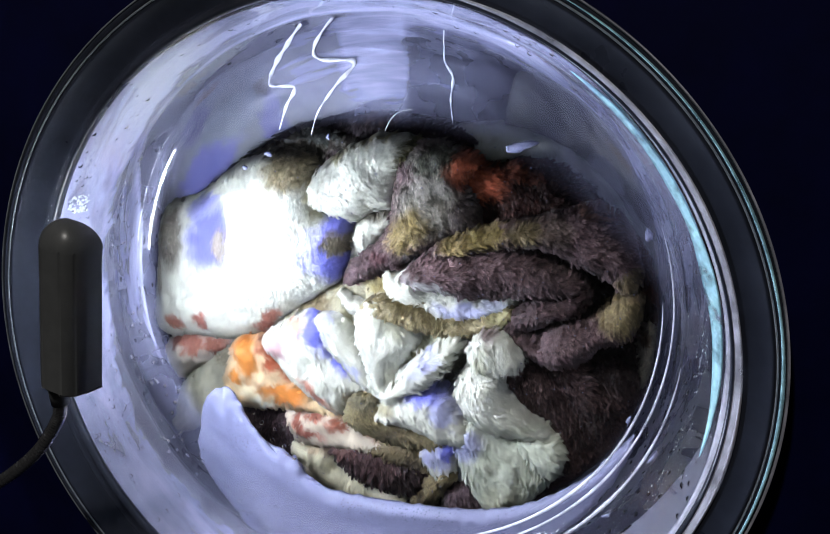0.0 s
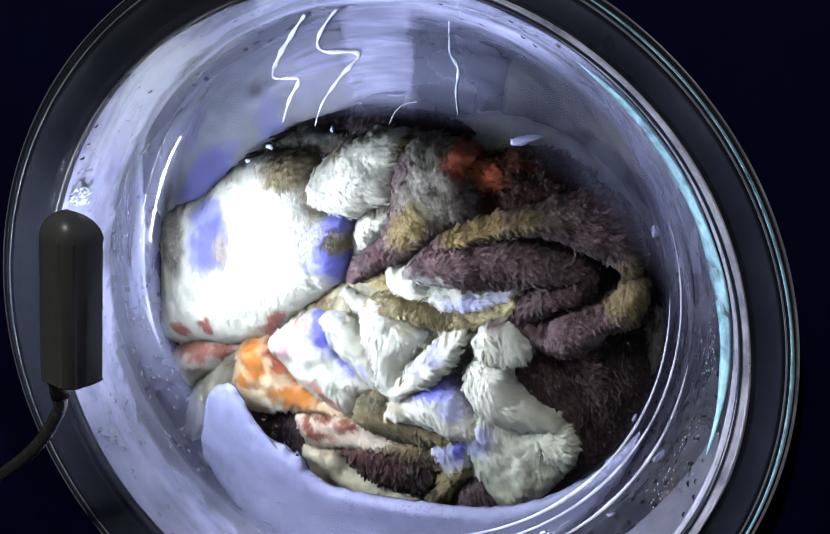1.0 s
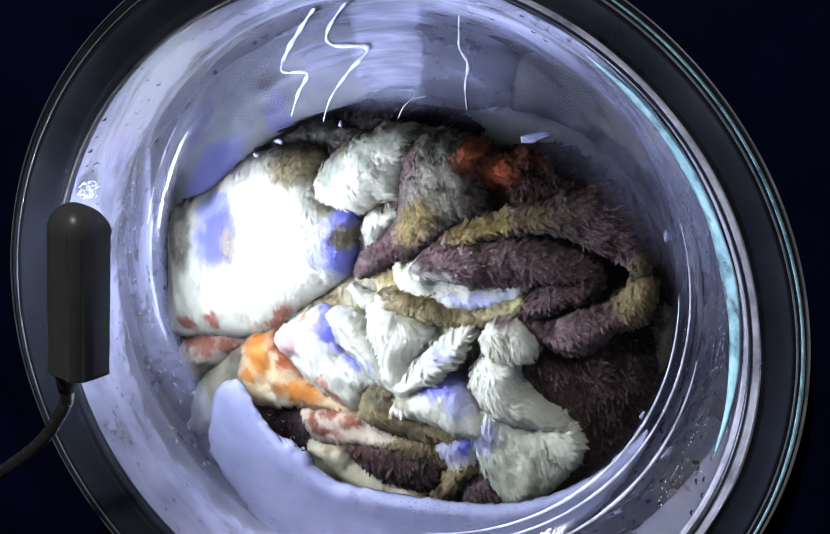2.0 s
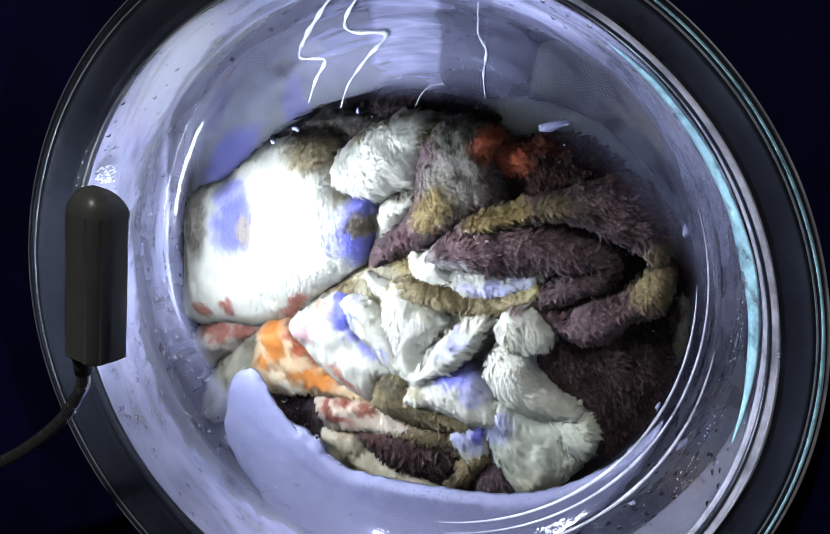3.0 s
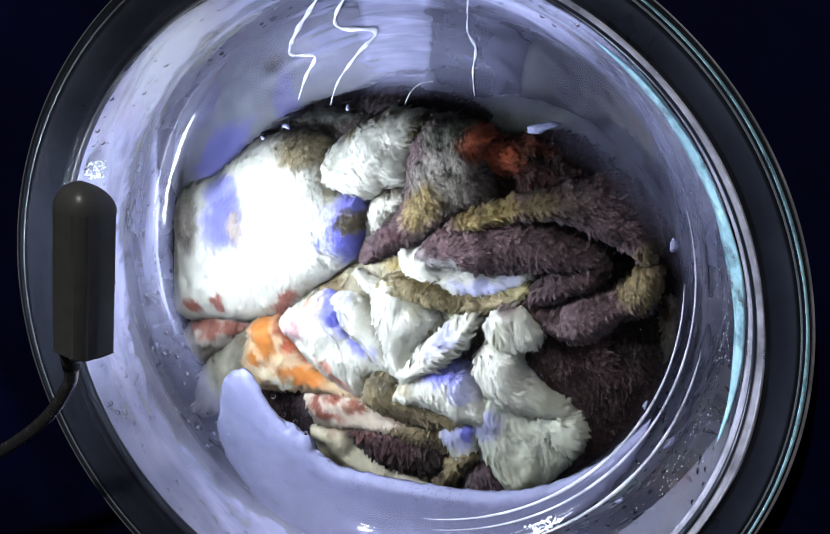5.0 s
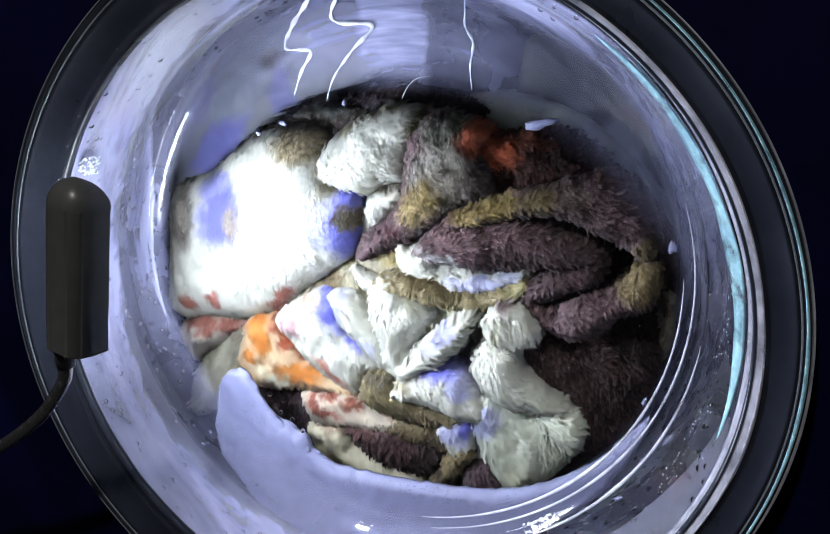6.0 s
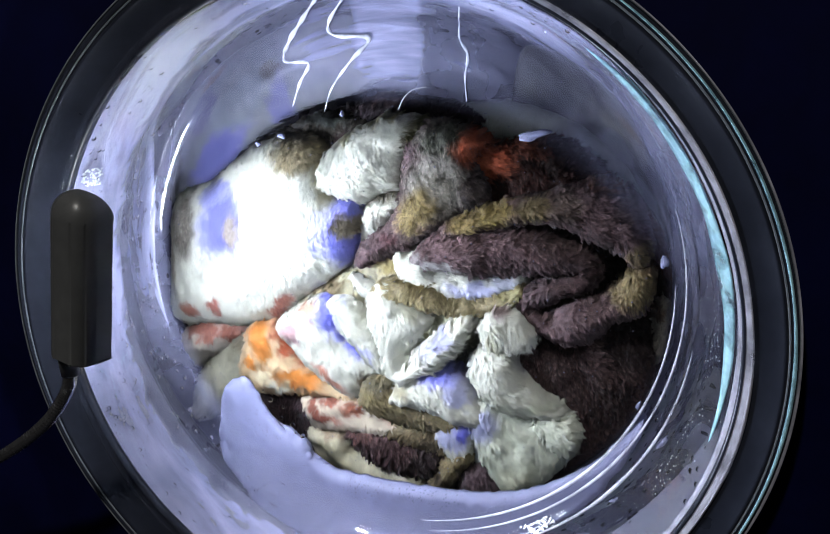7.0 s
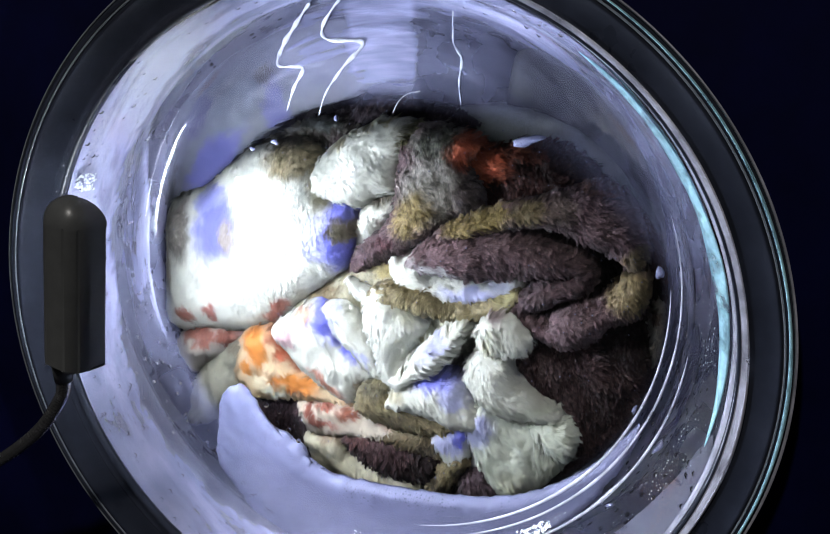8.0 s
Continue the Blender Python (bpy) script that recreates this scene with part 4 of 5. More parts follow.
    fold(blanket, [(0.0158, 0.0349), (0.0285, 0.0438), (0.0461, 0.0511), (0.0680, 0.0579), (0.0892, 0.0641), (0.1067, 0.0700), (0.1231, 0.0672), (0.1382, 0.0485), (0.1424, 0.0275), (0.1354, 0.0193), (0.1253, 0.0268), (0.1092, 0.0338), (0.0905, 0.0415), (0.0718, 0.0434), (0.0466, 0.0371), (0.0305, 0.0313), (0.0205, 0.0312)],
         0.110, 0.016, 0.018, MAUVE, [
             (0.0312, 0.0414, 0.0115, 0.0057, 10, GOLD), (0.0500, 0.0478, 0.0134, 0.0064, 10, (0.30, 0.235, 0.09)), (0.0729, 0.0537, 0.0108, 0.0051, 8, (0.21, 0.165, 0.085)), (0.0907, 0.0564, 0.0096, 0.0083, 0, (0.20, 0.15, 0.13)), (0.1119, 0.0682, 0.0127, 0.0025, -5, (0.15, 0.075, 0.05)), (0.1353, 0.0284, 0.0064, 0.0083, 0, (0.24, 0.185, 0.10))], comb=(0.55, -0.6))
    fold(blanket, [(-0.0032, 0.0156), (0.0069, 0.0273), (0.0209, 0.0337), (0.0469, 0.0376), (0.0738, 0.0388), (0.0958, 0.0324), (0.1120, 0.0217), (0.1045, 0.0152), (0.0861, 0.0123), (0.0608, 0.0101), (0.0414, 0.0077), (0.0247, 0.0090), (0.0078, 0.0103)],
         0.108, 0.015, 0.018, MAUVE, [
             (0.0140, 0.0141, 0.0146, 0.0029, -12, (0.66,0.64,0.62)), (0.0204, 0.0279, 0.0159, 0.0051, 10, (0.24, 0.155, 0.16)), (0.0894, 0.0300, 0.0191, 0.0064, -20, (0.13, 0.085, 0.085))], comb=(0.75, -0.45))
    fold(blanket, [(0.0620, -0.0141), (0.0667, -0.0026), (0.0797, 0.0071), (0.0951, 0.0141), (0.1076, 0.0204), (0.1134, 0.0157), (0.1087, 0.0041), (0.0929, -0.0028), (0.0800, -0.0099), (0.0824, -0.0196), (0.0748, -0.0242), (0.0656, -0.0214)],
         0.111, 0.012, 0.011, (0.13, 0.082, 0.085), [
             (0.1078, 0.0172, 0.0064, 0.0064, 0, (0.07,0.04,0.042))], comb=(0.4, -0.7))
    fold(blanket, [(0.1302, 0.0181), (0.1417, 0.0217), (0.1447, 0.0075), (0.1382, -0.0072), (0.1236, -0.0133), (0.1170, -0.0228), (0.1019, -0.0314), (0.0884, -0.0295), (0.0731, -0.0200), (0.0676, -0.0117), (0.0763, -0.0108), (0.0860, -0.0149), (0.0966, -0.0060), (0.1117, -0.0005), (0.1233, 0.0065)],
         0.108, 0.016, 0.016, MAUVE, [
             (0.1340, 0.0103, 0.0133, 0.0114, 40, (0.27, 0.21, 0.105)), (0.0981, -0.0144, 0.0159, 0.0063, 10, (0.21, 0.14, 0.145))], comb=(0.1, -0.9))
    fold(blanket, [(-0.0852, -0.0953), (-0.0645, -0.0900), (-0.0432, -0.0895), (-0.0280, -0.0981), (-0.0093, -0.1038), (-0.0205, -0.1131), (-0.0455, -0.1132), (-0.0652, -0.1161), (-0.0779, -0.1139)],
         0.114, 0.012, 0.012, (0.74, 0.66, 0.54), [
             (-0.0736, -0.0975, 0.0029, 0.0084, 25, (0.36, 0.13, 0.09)), (-0.0653, -0.1043, 0.0097, 0.0029, -5, (0.34, 0.12, 0.085)), (-0.0603, -0.0932, 0.0078, 0.0023, 10, (0.40, 0.15, 0.10)), (-0.0412, -0.0929, 0.0123, 0.0029, 20, (0.42, 0.16, 0.10)), (-0.0196, -0.1004, 0.0078, 0.0026, -10, (0.46,0.24,0.17))], comb=(0.2, -0.9))
    fold(blanket, [(-0.0822, -0.1207), (-0.0548, -0.1141), (-0.0464, -0.1277), (-0.0296, -0.1342), (0.0049, -0.1442), (-0.0038, -0.1541), (-0.0298, -0.1552), (-0.0555, -0.1498), (-0.0763, -0.1405)],
         0.118, 0.012, 0.012, (0.72, 0.68, 0.52), [
             (-0.0633, -0.1170, 0.0131, 0.0033, 0, (0.5,0.40,0.28)), (-0.0134, -0.1417, 0.0131, 0.0023, -12, (0.82, 0.76, 0.62))], comb=(0.6, -0.5))
    fold(blanket, [(-0.0507, -0.1154), (-0.0294, -0.1098), (0.0014, -0.1155), (0.0177, -0.1241), (0.0142, -0.1388), (-0.0105, -0.1389), (-0.0354, -0.1311)],
         0.112, 0.011, 0.012, (0.095, 0.052, 0.052), [
             (0.0066, -0.1254, 0.0129, 0.0065, 0, DARK), (-0.0381, -0.1125, 0.0078, 0.0039, 0, (0.17,0.085,0.075))], comb=(0.2, -0.9), pile=0.006)
    fold(blanket, [(-0.0316, -0.1034), (-0.0072, -0.1015), (0.0167, -0.1034), (0.0243, -0.1197), (0.0115, -0.1241), (-0.0071, -0.1182), (-0.0222, -0.1141)],
         0.113, 0.010, 0.010, (0.20, 0.155, 0.085), [
             (0.0133, -0.1115, 0.0078, 0.0045, 0, (0.14,0.11,0.07))], comb=(0.2, -0.9))
    fold(blanket, [(-0.0402, -0.0860), (-0.0326, -0.0718), (-0.0170, -0.0671), (-0.0060, -0.0790), (0.0121, -0.0888), (0.0318, -0.0906), (0.0274, -0.0997), (0.0050, -0.1031), (-0.0171, -0.1000), (-0.0339, -0.0938)],
         0.109, 0.012, 0.014, (0.36, 0.30, 0.165), [
             (-0.0252, -0.0714, 0.0096, 0.0045, 10, (0.19, 0.165, 0.10)), (0.0037, -0.0925, 0.0192, 0.0026, -10, (0.26, 0.21, 0.12))], comb=(0.3, -0.8))
    fold(blanket, [(-0.0224, -0.0809), (-0.0049, -0.0664), (0.0128, -0.0593), (0.0285, -0.0591), (0.0394, -0.0691), (0.0508, -0.0843), (0.0464, -0.0947), (0.0274, -0.0922), (0.0096, -0.0872), (-0.0085, -0.0859)],
         0.105, 0.014, 0.016, WHITE, [
             (0.0113, -0.0611, 0.0209, 0.0047, 3, BLUE), (0.0293, -0.0683, 0.0108, 0.0070, -30, FROST), (-0.0108, -0.0737, 0.0070, 0.0032, 20, CREAM)], comb=(0.55, -0.55))
    fold(blanket, [(0.0140, -0.1037), (0.0232, -0.0957), (0.0367, -0.0979), (0.0385, -0.1131), (0.0291, -0.1225), (0.0192, -0.1162)],
         0.108, 0.010, 0.010, WHITE, [
             (0.0268, -0.1028, 0.0109, 0.0077, 0, FROST), (0.0337, -0.0980, 0.0045, 0.0051, 0, BLUE)], comb=(0.2, -0.8), shag=0.5)
    fold(blanket, [(0.0098, -0.1420), (0.0184, -0.1256), (0.0322, -0.1131), (0.0385, -0.1199), (0.0292, -0.1374), (0.0210, -0.1510), (0.0121, -0.1502)],
         0.109, 0.010, 0.010, (0.25, 0.20, 0.105), [
             (0.0182, -0.1341, 0.0039, 0.0064, 0, (0.12,0.09,0.05))], comb=(-0.2, -0.8))
    # shadowed pale fold, its shade put into a greyer white
    fold(blanket, [(0.0274, -0.0923), (0.0417, -0.0941), (0.0561, -0.1152), (0.0661, -0.1453), (0.0480, -0.1384), (0.0359, -0.1185)],
         0.114, 0.008, 0.012, (0.62, 0.63, 0.66), comb=(0.4, -0.8))
    fold(blanket, [(0.0321, -0.1330), (0.0480, -0.1232), (0.0608, -0.1349), (0.0735, -0.1447), (0.0526, -0.1566), (0.0326, -0.1574)],
         0.112, 0.010, 0.010, (0.14, 0.095, 0.105))
    fold(blanket, [(0.0616, -0.0420), (0.0747, -0.0351), (0.0856, -0.0554), (0.0883, -0.0734), (0.0726, -0.0625)],
         0.116, 0.008, 0.010, (0.10, 0.06, 0.055), comb=(0.6, -0.5))
    fold(blanket, [(0.0314, -0.0827), (0.0468, -0.0730), (0.0660, -0.0827), (0.0853, -0.0862), (0.1016, -0.1039), (0.0981, -0.1174), (0.0788, -0.1403), (0.0650, -0.1435), (0.0541, -0.1347), (0.0417, -0.1131)],
         0.110, 0.014, 0.018, PALE, [
             (0.0459, -0.0898, 0.0083, 0.0128, -25, FROST), (0.0676, -0.1243, 0.0096, 0.0096, 0, (0.74,0.74,0.60))], comb=(0.45, -0.6), pile=0.0046)
    fold(blanket, [(0.0757, -0.0858), (0.0929, -0.0774), (0.1064, -0.0813), (0.1068, -0.0975), (0.0988, -0.1062), (0.0828, -0.0930)],
         0.106, 0.010, 0.010, PALE, comb=(0.9, -0.35), pile=0.0066, shag=0.5)
    fold(blanket, [(0.0350, -0.0576), (0.0394, -0.0439), (0.0482, -0.0344), (0.0632, -0.0362), (0.0690, -0.0507), (0.0848, -0.0641), (0.0990, -0.0744), (0.0933, -0.0826), (0.0751, -0.0830), (0.0582, -0.0802), (0.0450, -0.0721)],
         0.105, 0.014, 0.016, WHITE, [
             (0.0563, -0.0711, 0.0127, 0.0032, -20, (0.74,0.75,0.64)), (0.0825, -0.0710, 0.0127, 0.0032, 0, PALE)], comb=(0.6, -0.5), pile=0.0046)
    fold(blanket, [(0.0439, -0.0201), (0.0540, -0.0114), (0.0644, -0.0118), (0.0763, -0.0221), (0.0749, -0.0325), (0.0592, -0.0371), (0.0483, -0.0349)],
         0.099, 0.012, 0.012, WHITE, [
             (0.0543, -0.0123, 0.0063, 0.0038, 20, (0.40,0.32,0.30)), (0.0517, -0.0276, 0.0031, 0.0081, 0, (0.7,0.69,0.55))], comb=(0.4, -0.8), pile=0.0066, shag=0.5)
    return blanket


# ---- suds ----
def blob_sheet(name, outline, y, thick, parent=None, mat=None, seed=1.0, inset=0.005):
    """A cushion of foam: a flat outline in x and z, domed towards the glass."""
    ring = [p[:2] for p in spline([(*p, 0, 0) for p in outline + outline[:1]], 10)][:-1]
    ring = np.array([(p[0] + 0.0016 * fractal((p[0], 0, p[1]), 150, seed), p[1] + 0.0016 * fractal((p[0], 0, p[1]), 170, seed + 5)) for p in ring])
    bm = bmesh.new()
    vs = [bm.verts.new((p[0], y, p[1])) for p in ring]
    face = bm.faces.new(vs)
    if face.normal.y > 0:
        face.normal_flip()
    bmesh.ops.triangulate(bm, faces=bm.faces[:], ngon_method="EAR_CLIP")
    for _ in range(2):
        longest = [e for e in bm.edges if e.calc_length() > 0.006]
        bmesh.ops.subdivide_edges(bm, edges=longest, cuts=2, use_grid_fill=True)
        bmesh.ops.triangulate(bm, faces=bm.faces[:])
    for _ in range(2):
        longest = [e for e in bm.edges if e.calc_length() > 0.006]
        if longest:
            bmesh.ops.subdivide_edges(bm, edges=longest, cuts=1)
            bmesh.ops.triangulate(bm, faces=bm.faces[:])
    bmesh.ops.beautify_fill(bm, faces=bm.faces[:], edges=[e for e in bm.edges if len(e.link_faces) == 2])
    closed = np.vstack([ring, ring[:1]])
    for v in bm.verts:
        d = float(np.min(np.hypot(closed[:, 0] - v.co.x, closed[:, 1] - v.co.z)))
        k = min(1.0, d / inset)
        v.co.y = y + thick * (1 - math.sqrt(max(0, 1 - (1 - k) ** 2))) + 0.0006 * fractal(v.co, 140, seed)
    solid = bmesh.ops.extrude_face_region(bm, geom=bm.faces[:])
    for v in solid["geom"]:
        if isinstance(v, bmesh.types.BMVert):
            v.co.y = y + thick * 1.6
    return part(name, bm, mat or FOAM, parent)


def build_suds():
    pool = blob_sheet("suds", [(-0.1182, -0.0986), (-0.0892, -0.0982), (-0.0689, -0.1086), (-0.0544, -0.1239), (-0.0251, -0.1287), (0.0140, -0.1296), (0.0548, -0.1272), (0.0902, -0.1160), (0.1172, -0.0988), (0.1394, -0.0744), (0.1488, -0.0645), (0.1457, -0.0802), (0.1273, -0.1112), (0.0980, -0.1424), (0.0391, -0.1776), (-0.0335, -0.1929), (-0.0872, -0.1786), (-0.1176, -0.1508), (-0.1316, -0.1205)], 0.0725, 0.005, seed=2.0)
    tagged(pool, "thick lavender-white soap suds lying along the window's lower edge", "soap suds")
    lobe = blob_sheet("suds", [(-0.1356, -0.0932), (-0.1280, -0.0709), (-0.1177, -0.0620), (-0.1083, -0.0645), (-0.0997, -0.0805), (-0.0873, -0.0979), (-0.0691, -0.1145), (-0.0775, -0.1357), (-0.1017, -0.1521), (-0.1208, -0.1390), (-0.1354, -0.1170)], 0.0716, 0.0034, seed=4.0, inset=0.018)
    tagged(lobe, "tongue of lavender soap suds sliding down the glass", "soap suds")
    return lobe


# ---- work lamp ----
def build_lamp():
    k_size = 1.070          # the head's scale
    lamp = thing("work_lamp", "grey flexible gooseneck LED work lamp clipped beside the door", "lamp", LAMP)
    aim = Vector((0.22, 1.0, -0.05)).normalized()
    up = Vector((0.125, 0, 1)).normalized()
    side = aim.cross(up).normalized()
    up = side.cross(aim).normalized()
    # head: a chamfered bar with a domed top, its lit face turned to the glass
    prof = [(-0.0135, 0.008), (-0.0135, -0.001), (-0.0115, -0.0065), (-0.006, -0.0105), (0.006, -0.0105), (0.0115, -0.0065), (0.0135, -0.001), (0.0135, 0.008)]
    verts, faces, k = [], [], len(prof)
    levels = [(-0.0405, 0.93), (-0.0395, 1.0), (0.028, 1.0)] + [(0.028 + 0.0135 * math.sin(math.pi / 2 * e / 7), max(0.02, math.cos(math.pi / 2 * e / 7))) for e in range(1, 8)]
    for z, s in levels:
        for x, d in prof:
            verts.append(k_size * (side * x * s + aim * d * (s if z > 0.028 else 1) + up * z))
    for i in range(len(levels) - 1):
        for j in range(k):
            n = (j + 1) % k
            faces.append((i * k + j, i * k + n, (i + 1) * k + n, (i + 1) * k + j))
    faces += [tuple(range(k)), tuple((len(levels) - 1) * k + j for j in reversed(range(k)))]
    head = mesh_object("lamp_head", verts, faces, LAMP_GREY, lamp, smooth=False)
    bm = bmesh.new()
    bm.from_mesh(head.data)
    bmesh.ops.recalc_face_normals(bm, faces=bm.faces)
    bmesh.ops.bevel(bm, geom=[e for e in bm.edges if len(e.link_faces) == 2 and e.calc_face_angle(0) > 0.35 and e.calc_length() > 0.008], offset=0.0012, segments=3, affect="EDGES")
    bm.to_mesh(head.data)
    bm.free()
    head.data.shade_smooth()
    head.data.set_sharp_from_angle(angle=radians(40))
    bm = bmesh.new()
    bmesh.ops.create_cube(bm, size=1)
    for v in bm.verts:
        v.co = k_size * (side * v.co.x * 0.021 + aim * (0.0086 + 0.0012 * v.co.y) + up * (v.co.z * 0.062 - 0.006))
    part("lens", bm, LENS, head, "frosted lens strip")
    for i in range(5):
        for j in (-1, 1):
            bm = bmesh.new()
            bmesh.ops.create_uvsphere(bm, u_segments=12, v_segments=8, radius=0.0026 * k_size)
            bmesh.ops.translate(bm, vec=k_size * (side * 0.0055 * j + aim * 0.0095 + up * (-0.003 - 0.0075 * i)), verts=bm.verts)
            part("led", bm, LED, head, "lit white LED")
    lamp_light.matrix_world = look(LAMP + aim * 0.0135 * k_size - up * 0.010, AIM)
    bm = bmesh.new()
    bmesh.ops.create_cone(bm, cap_ends=True, segments=24, radius1=0.0042 * k_size, radius2=0.0052 * k_size, depth=0.014 * k_size)
    bmesh.ops.translate(bm, vec=k_size * (up * -0.0455 + side * -0.0072), verts=bm.verts)
    part("collar", bm, LAMP_GREY, lamp)
    # gooseneck: many small rings along a curve
    way = spline([(-0.1442, -0.0158, -0.045, 0), (-0.1470, -0.0266, -0.045, 0), (-0.1621, -0.0467, -0.047, 0), (-0.1901, -0.0687, -0.047, 0), (-0.2382, -0.0982, -0.040, 0), (-0.2994, -0.1461, -0.025, 0), (-0.3648, -0.2127, 0.005, 0)], 40)
    ring, count = 10, len(way)
    verts, faces, r_i = [], [], 0
    step = 0.0009
    pts, acc = [Vector((way[0][0], way[0][2], way[0][1]))], 0
    for a, b in zip(way, way[1:]):
        a, b = Vector((a[0], a[2], a[1])), Vector((b[0], b[2], b[1]))
        m = max(1, round((b - a).length / step))
        pts += [a.lerp(b, (i + 1) / m) for i in range(m)]
    for i, p in enumerate(pts):
        t = (pts[min(len(pts) - 1, i + 1)] - pts[max(0, i - 1)]).normalized()
        a = t.orthogonal().normalized() if i == 0 else (a - a.dot(t) * t).normalized()
        b = t.cross(a)
        r = 0.0029 * k_size + 0.00045 * (1 if i % 3 else -1)
        verts += [p - LAMP + r * (a * math.cos(2 * math.pi * k / ring) + b * math.sin(2 * math.pi * k / ring)) for k in range(ring)]
    for i in range(len(pts) - 1):
        for k in range(ring):
            n = (k + 1) % ring
            faces.append((i * ring + k, i * ring + n, (i + 1) * ring + n, (i + 1) * ring + k))
    faces += [tuple(range(ring)), tuple((len(pts) - 1) * ring + k for k in reversed(range(ring)))]
    mesh_object("gooseneck", verts, faces, NECK, lamp, label="black ribbed metal gooseneck")
    bm = bmesh.new()
    bmesh.ops.create_cone(bm, cap_ends=True, segments=40, radius1=0.022, radius2=0.020, depth=0.014)
    bmesh.ops.rotate(bm, cent=(0, 0, 0), matrix=Matrix.Rotation(radians(90), 3, "X"), verts=bm.verts)
    bmesh.ops.translate(bm, vec=Vector((way[-1][0], 0.006, way[-1][1])) - LAMP, verts=bm.verts)
    part("magnet_foot", bm, LAMP_GREY, lamp)


# ---- small things on the glass ----
def froth(name, at, wide, tall, tilt, label, seed):
    """A flat clot of foam on the inside of the glass, an uneven cushion."""
    n = 28
    bm = bmesh.new()
    rim, top = [], []
    c, s = math.cos(radians(tilt)), math.sin(radians(tilt))
    for k in range(n):
        a = 2 * math.pi * k / n
        w = 1 + 0.22 * math.sin(2 * a + seed) + 0.14 * math.sin(3 * a + 2 * seed) + 0.06 * math.sin(7 * a + seed)
        x, z = wide * w * math.cos(a), tall * w * math.sin(a)
        x, z = c * x - s * z, s * x + c * z
        rim.append(bm.verts.new((x, 0.0008, z)))
        top.append(bm.verts.new((x * 0.75, -0.0004, z * 0.75)))
    mid = bm.verts.new((0, -0.0006, 0))
    low = bm.verts.new((0, 0.0014, 0))
    for k in range(n):
        m = (k + 1) % n
        bm.faces.new((rim[k], rim[m], top[m], top[k]))
        bm.faces.new((top[k], top[m], mid))
        bm.faces.new((rim[m], rim[k], low))
    ob = part(name, bm, FOAM)
    back = 0.0735 - 0.007 * (at[0] ** 2 + (at[2] - 0.012) ** 2) / 0.0225
    ob.location = (at[0], max(at[1], back + 0.0012), at[2])
    return tagged(ob, label, "foam", "foam clots on the glass")


def dome(bm, o, r, normal, seg=8):
    """A small drop sitting on a surface."""
    t = normal.orthogonal().normalized()
    b = normal.cross(t)
    rows = []
    for e in (0.0, 0.55, 1.0):
        rr, h = r * math.cos(e * 1.35), r * 0.6 * math.sin(e * 1.35)
        rows.append([bm.verts.new(o + rr * (t * math.cos(2 * math.pi * k / seg) + b * math.sin(2 * math.pi * k / seg)) + normal * h) for k in range(seg)])
    for u, w in zip(rows, rows[1:]):
        for k in range(seg):
            m = (k + 1) % seg
            bm.faces.new((u[k], u[m], w[m], w[k]))
    bm.faces.new(rows[-1])


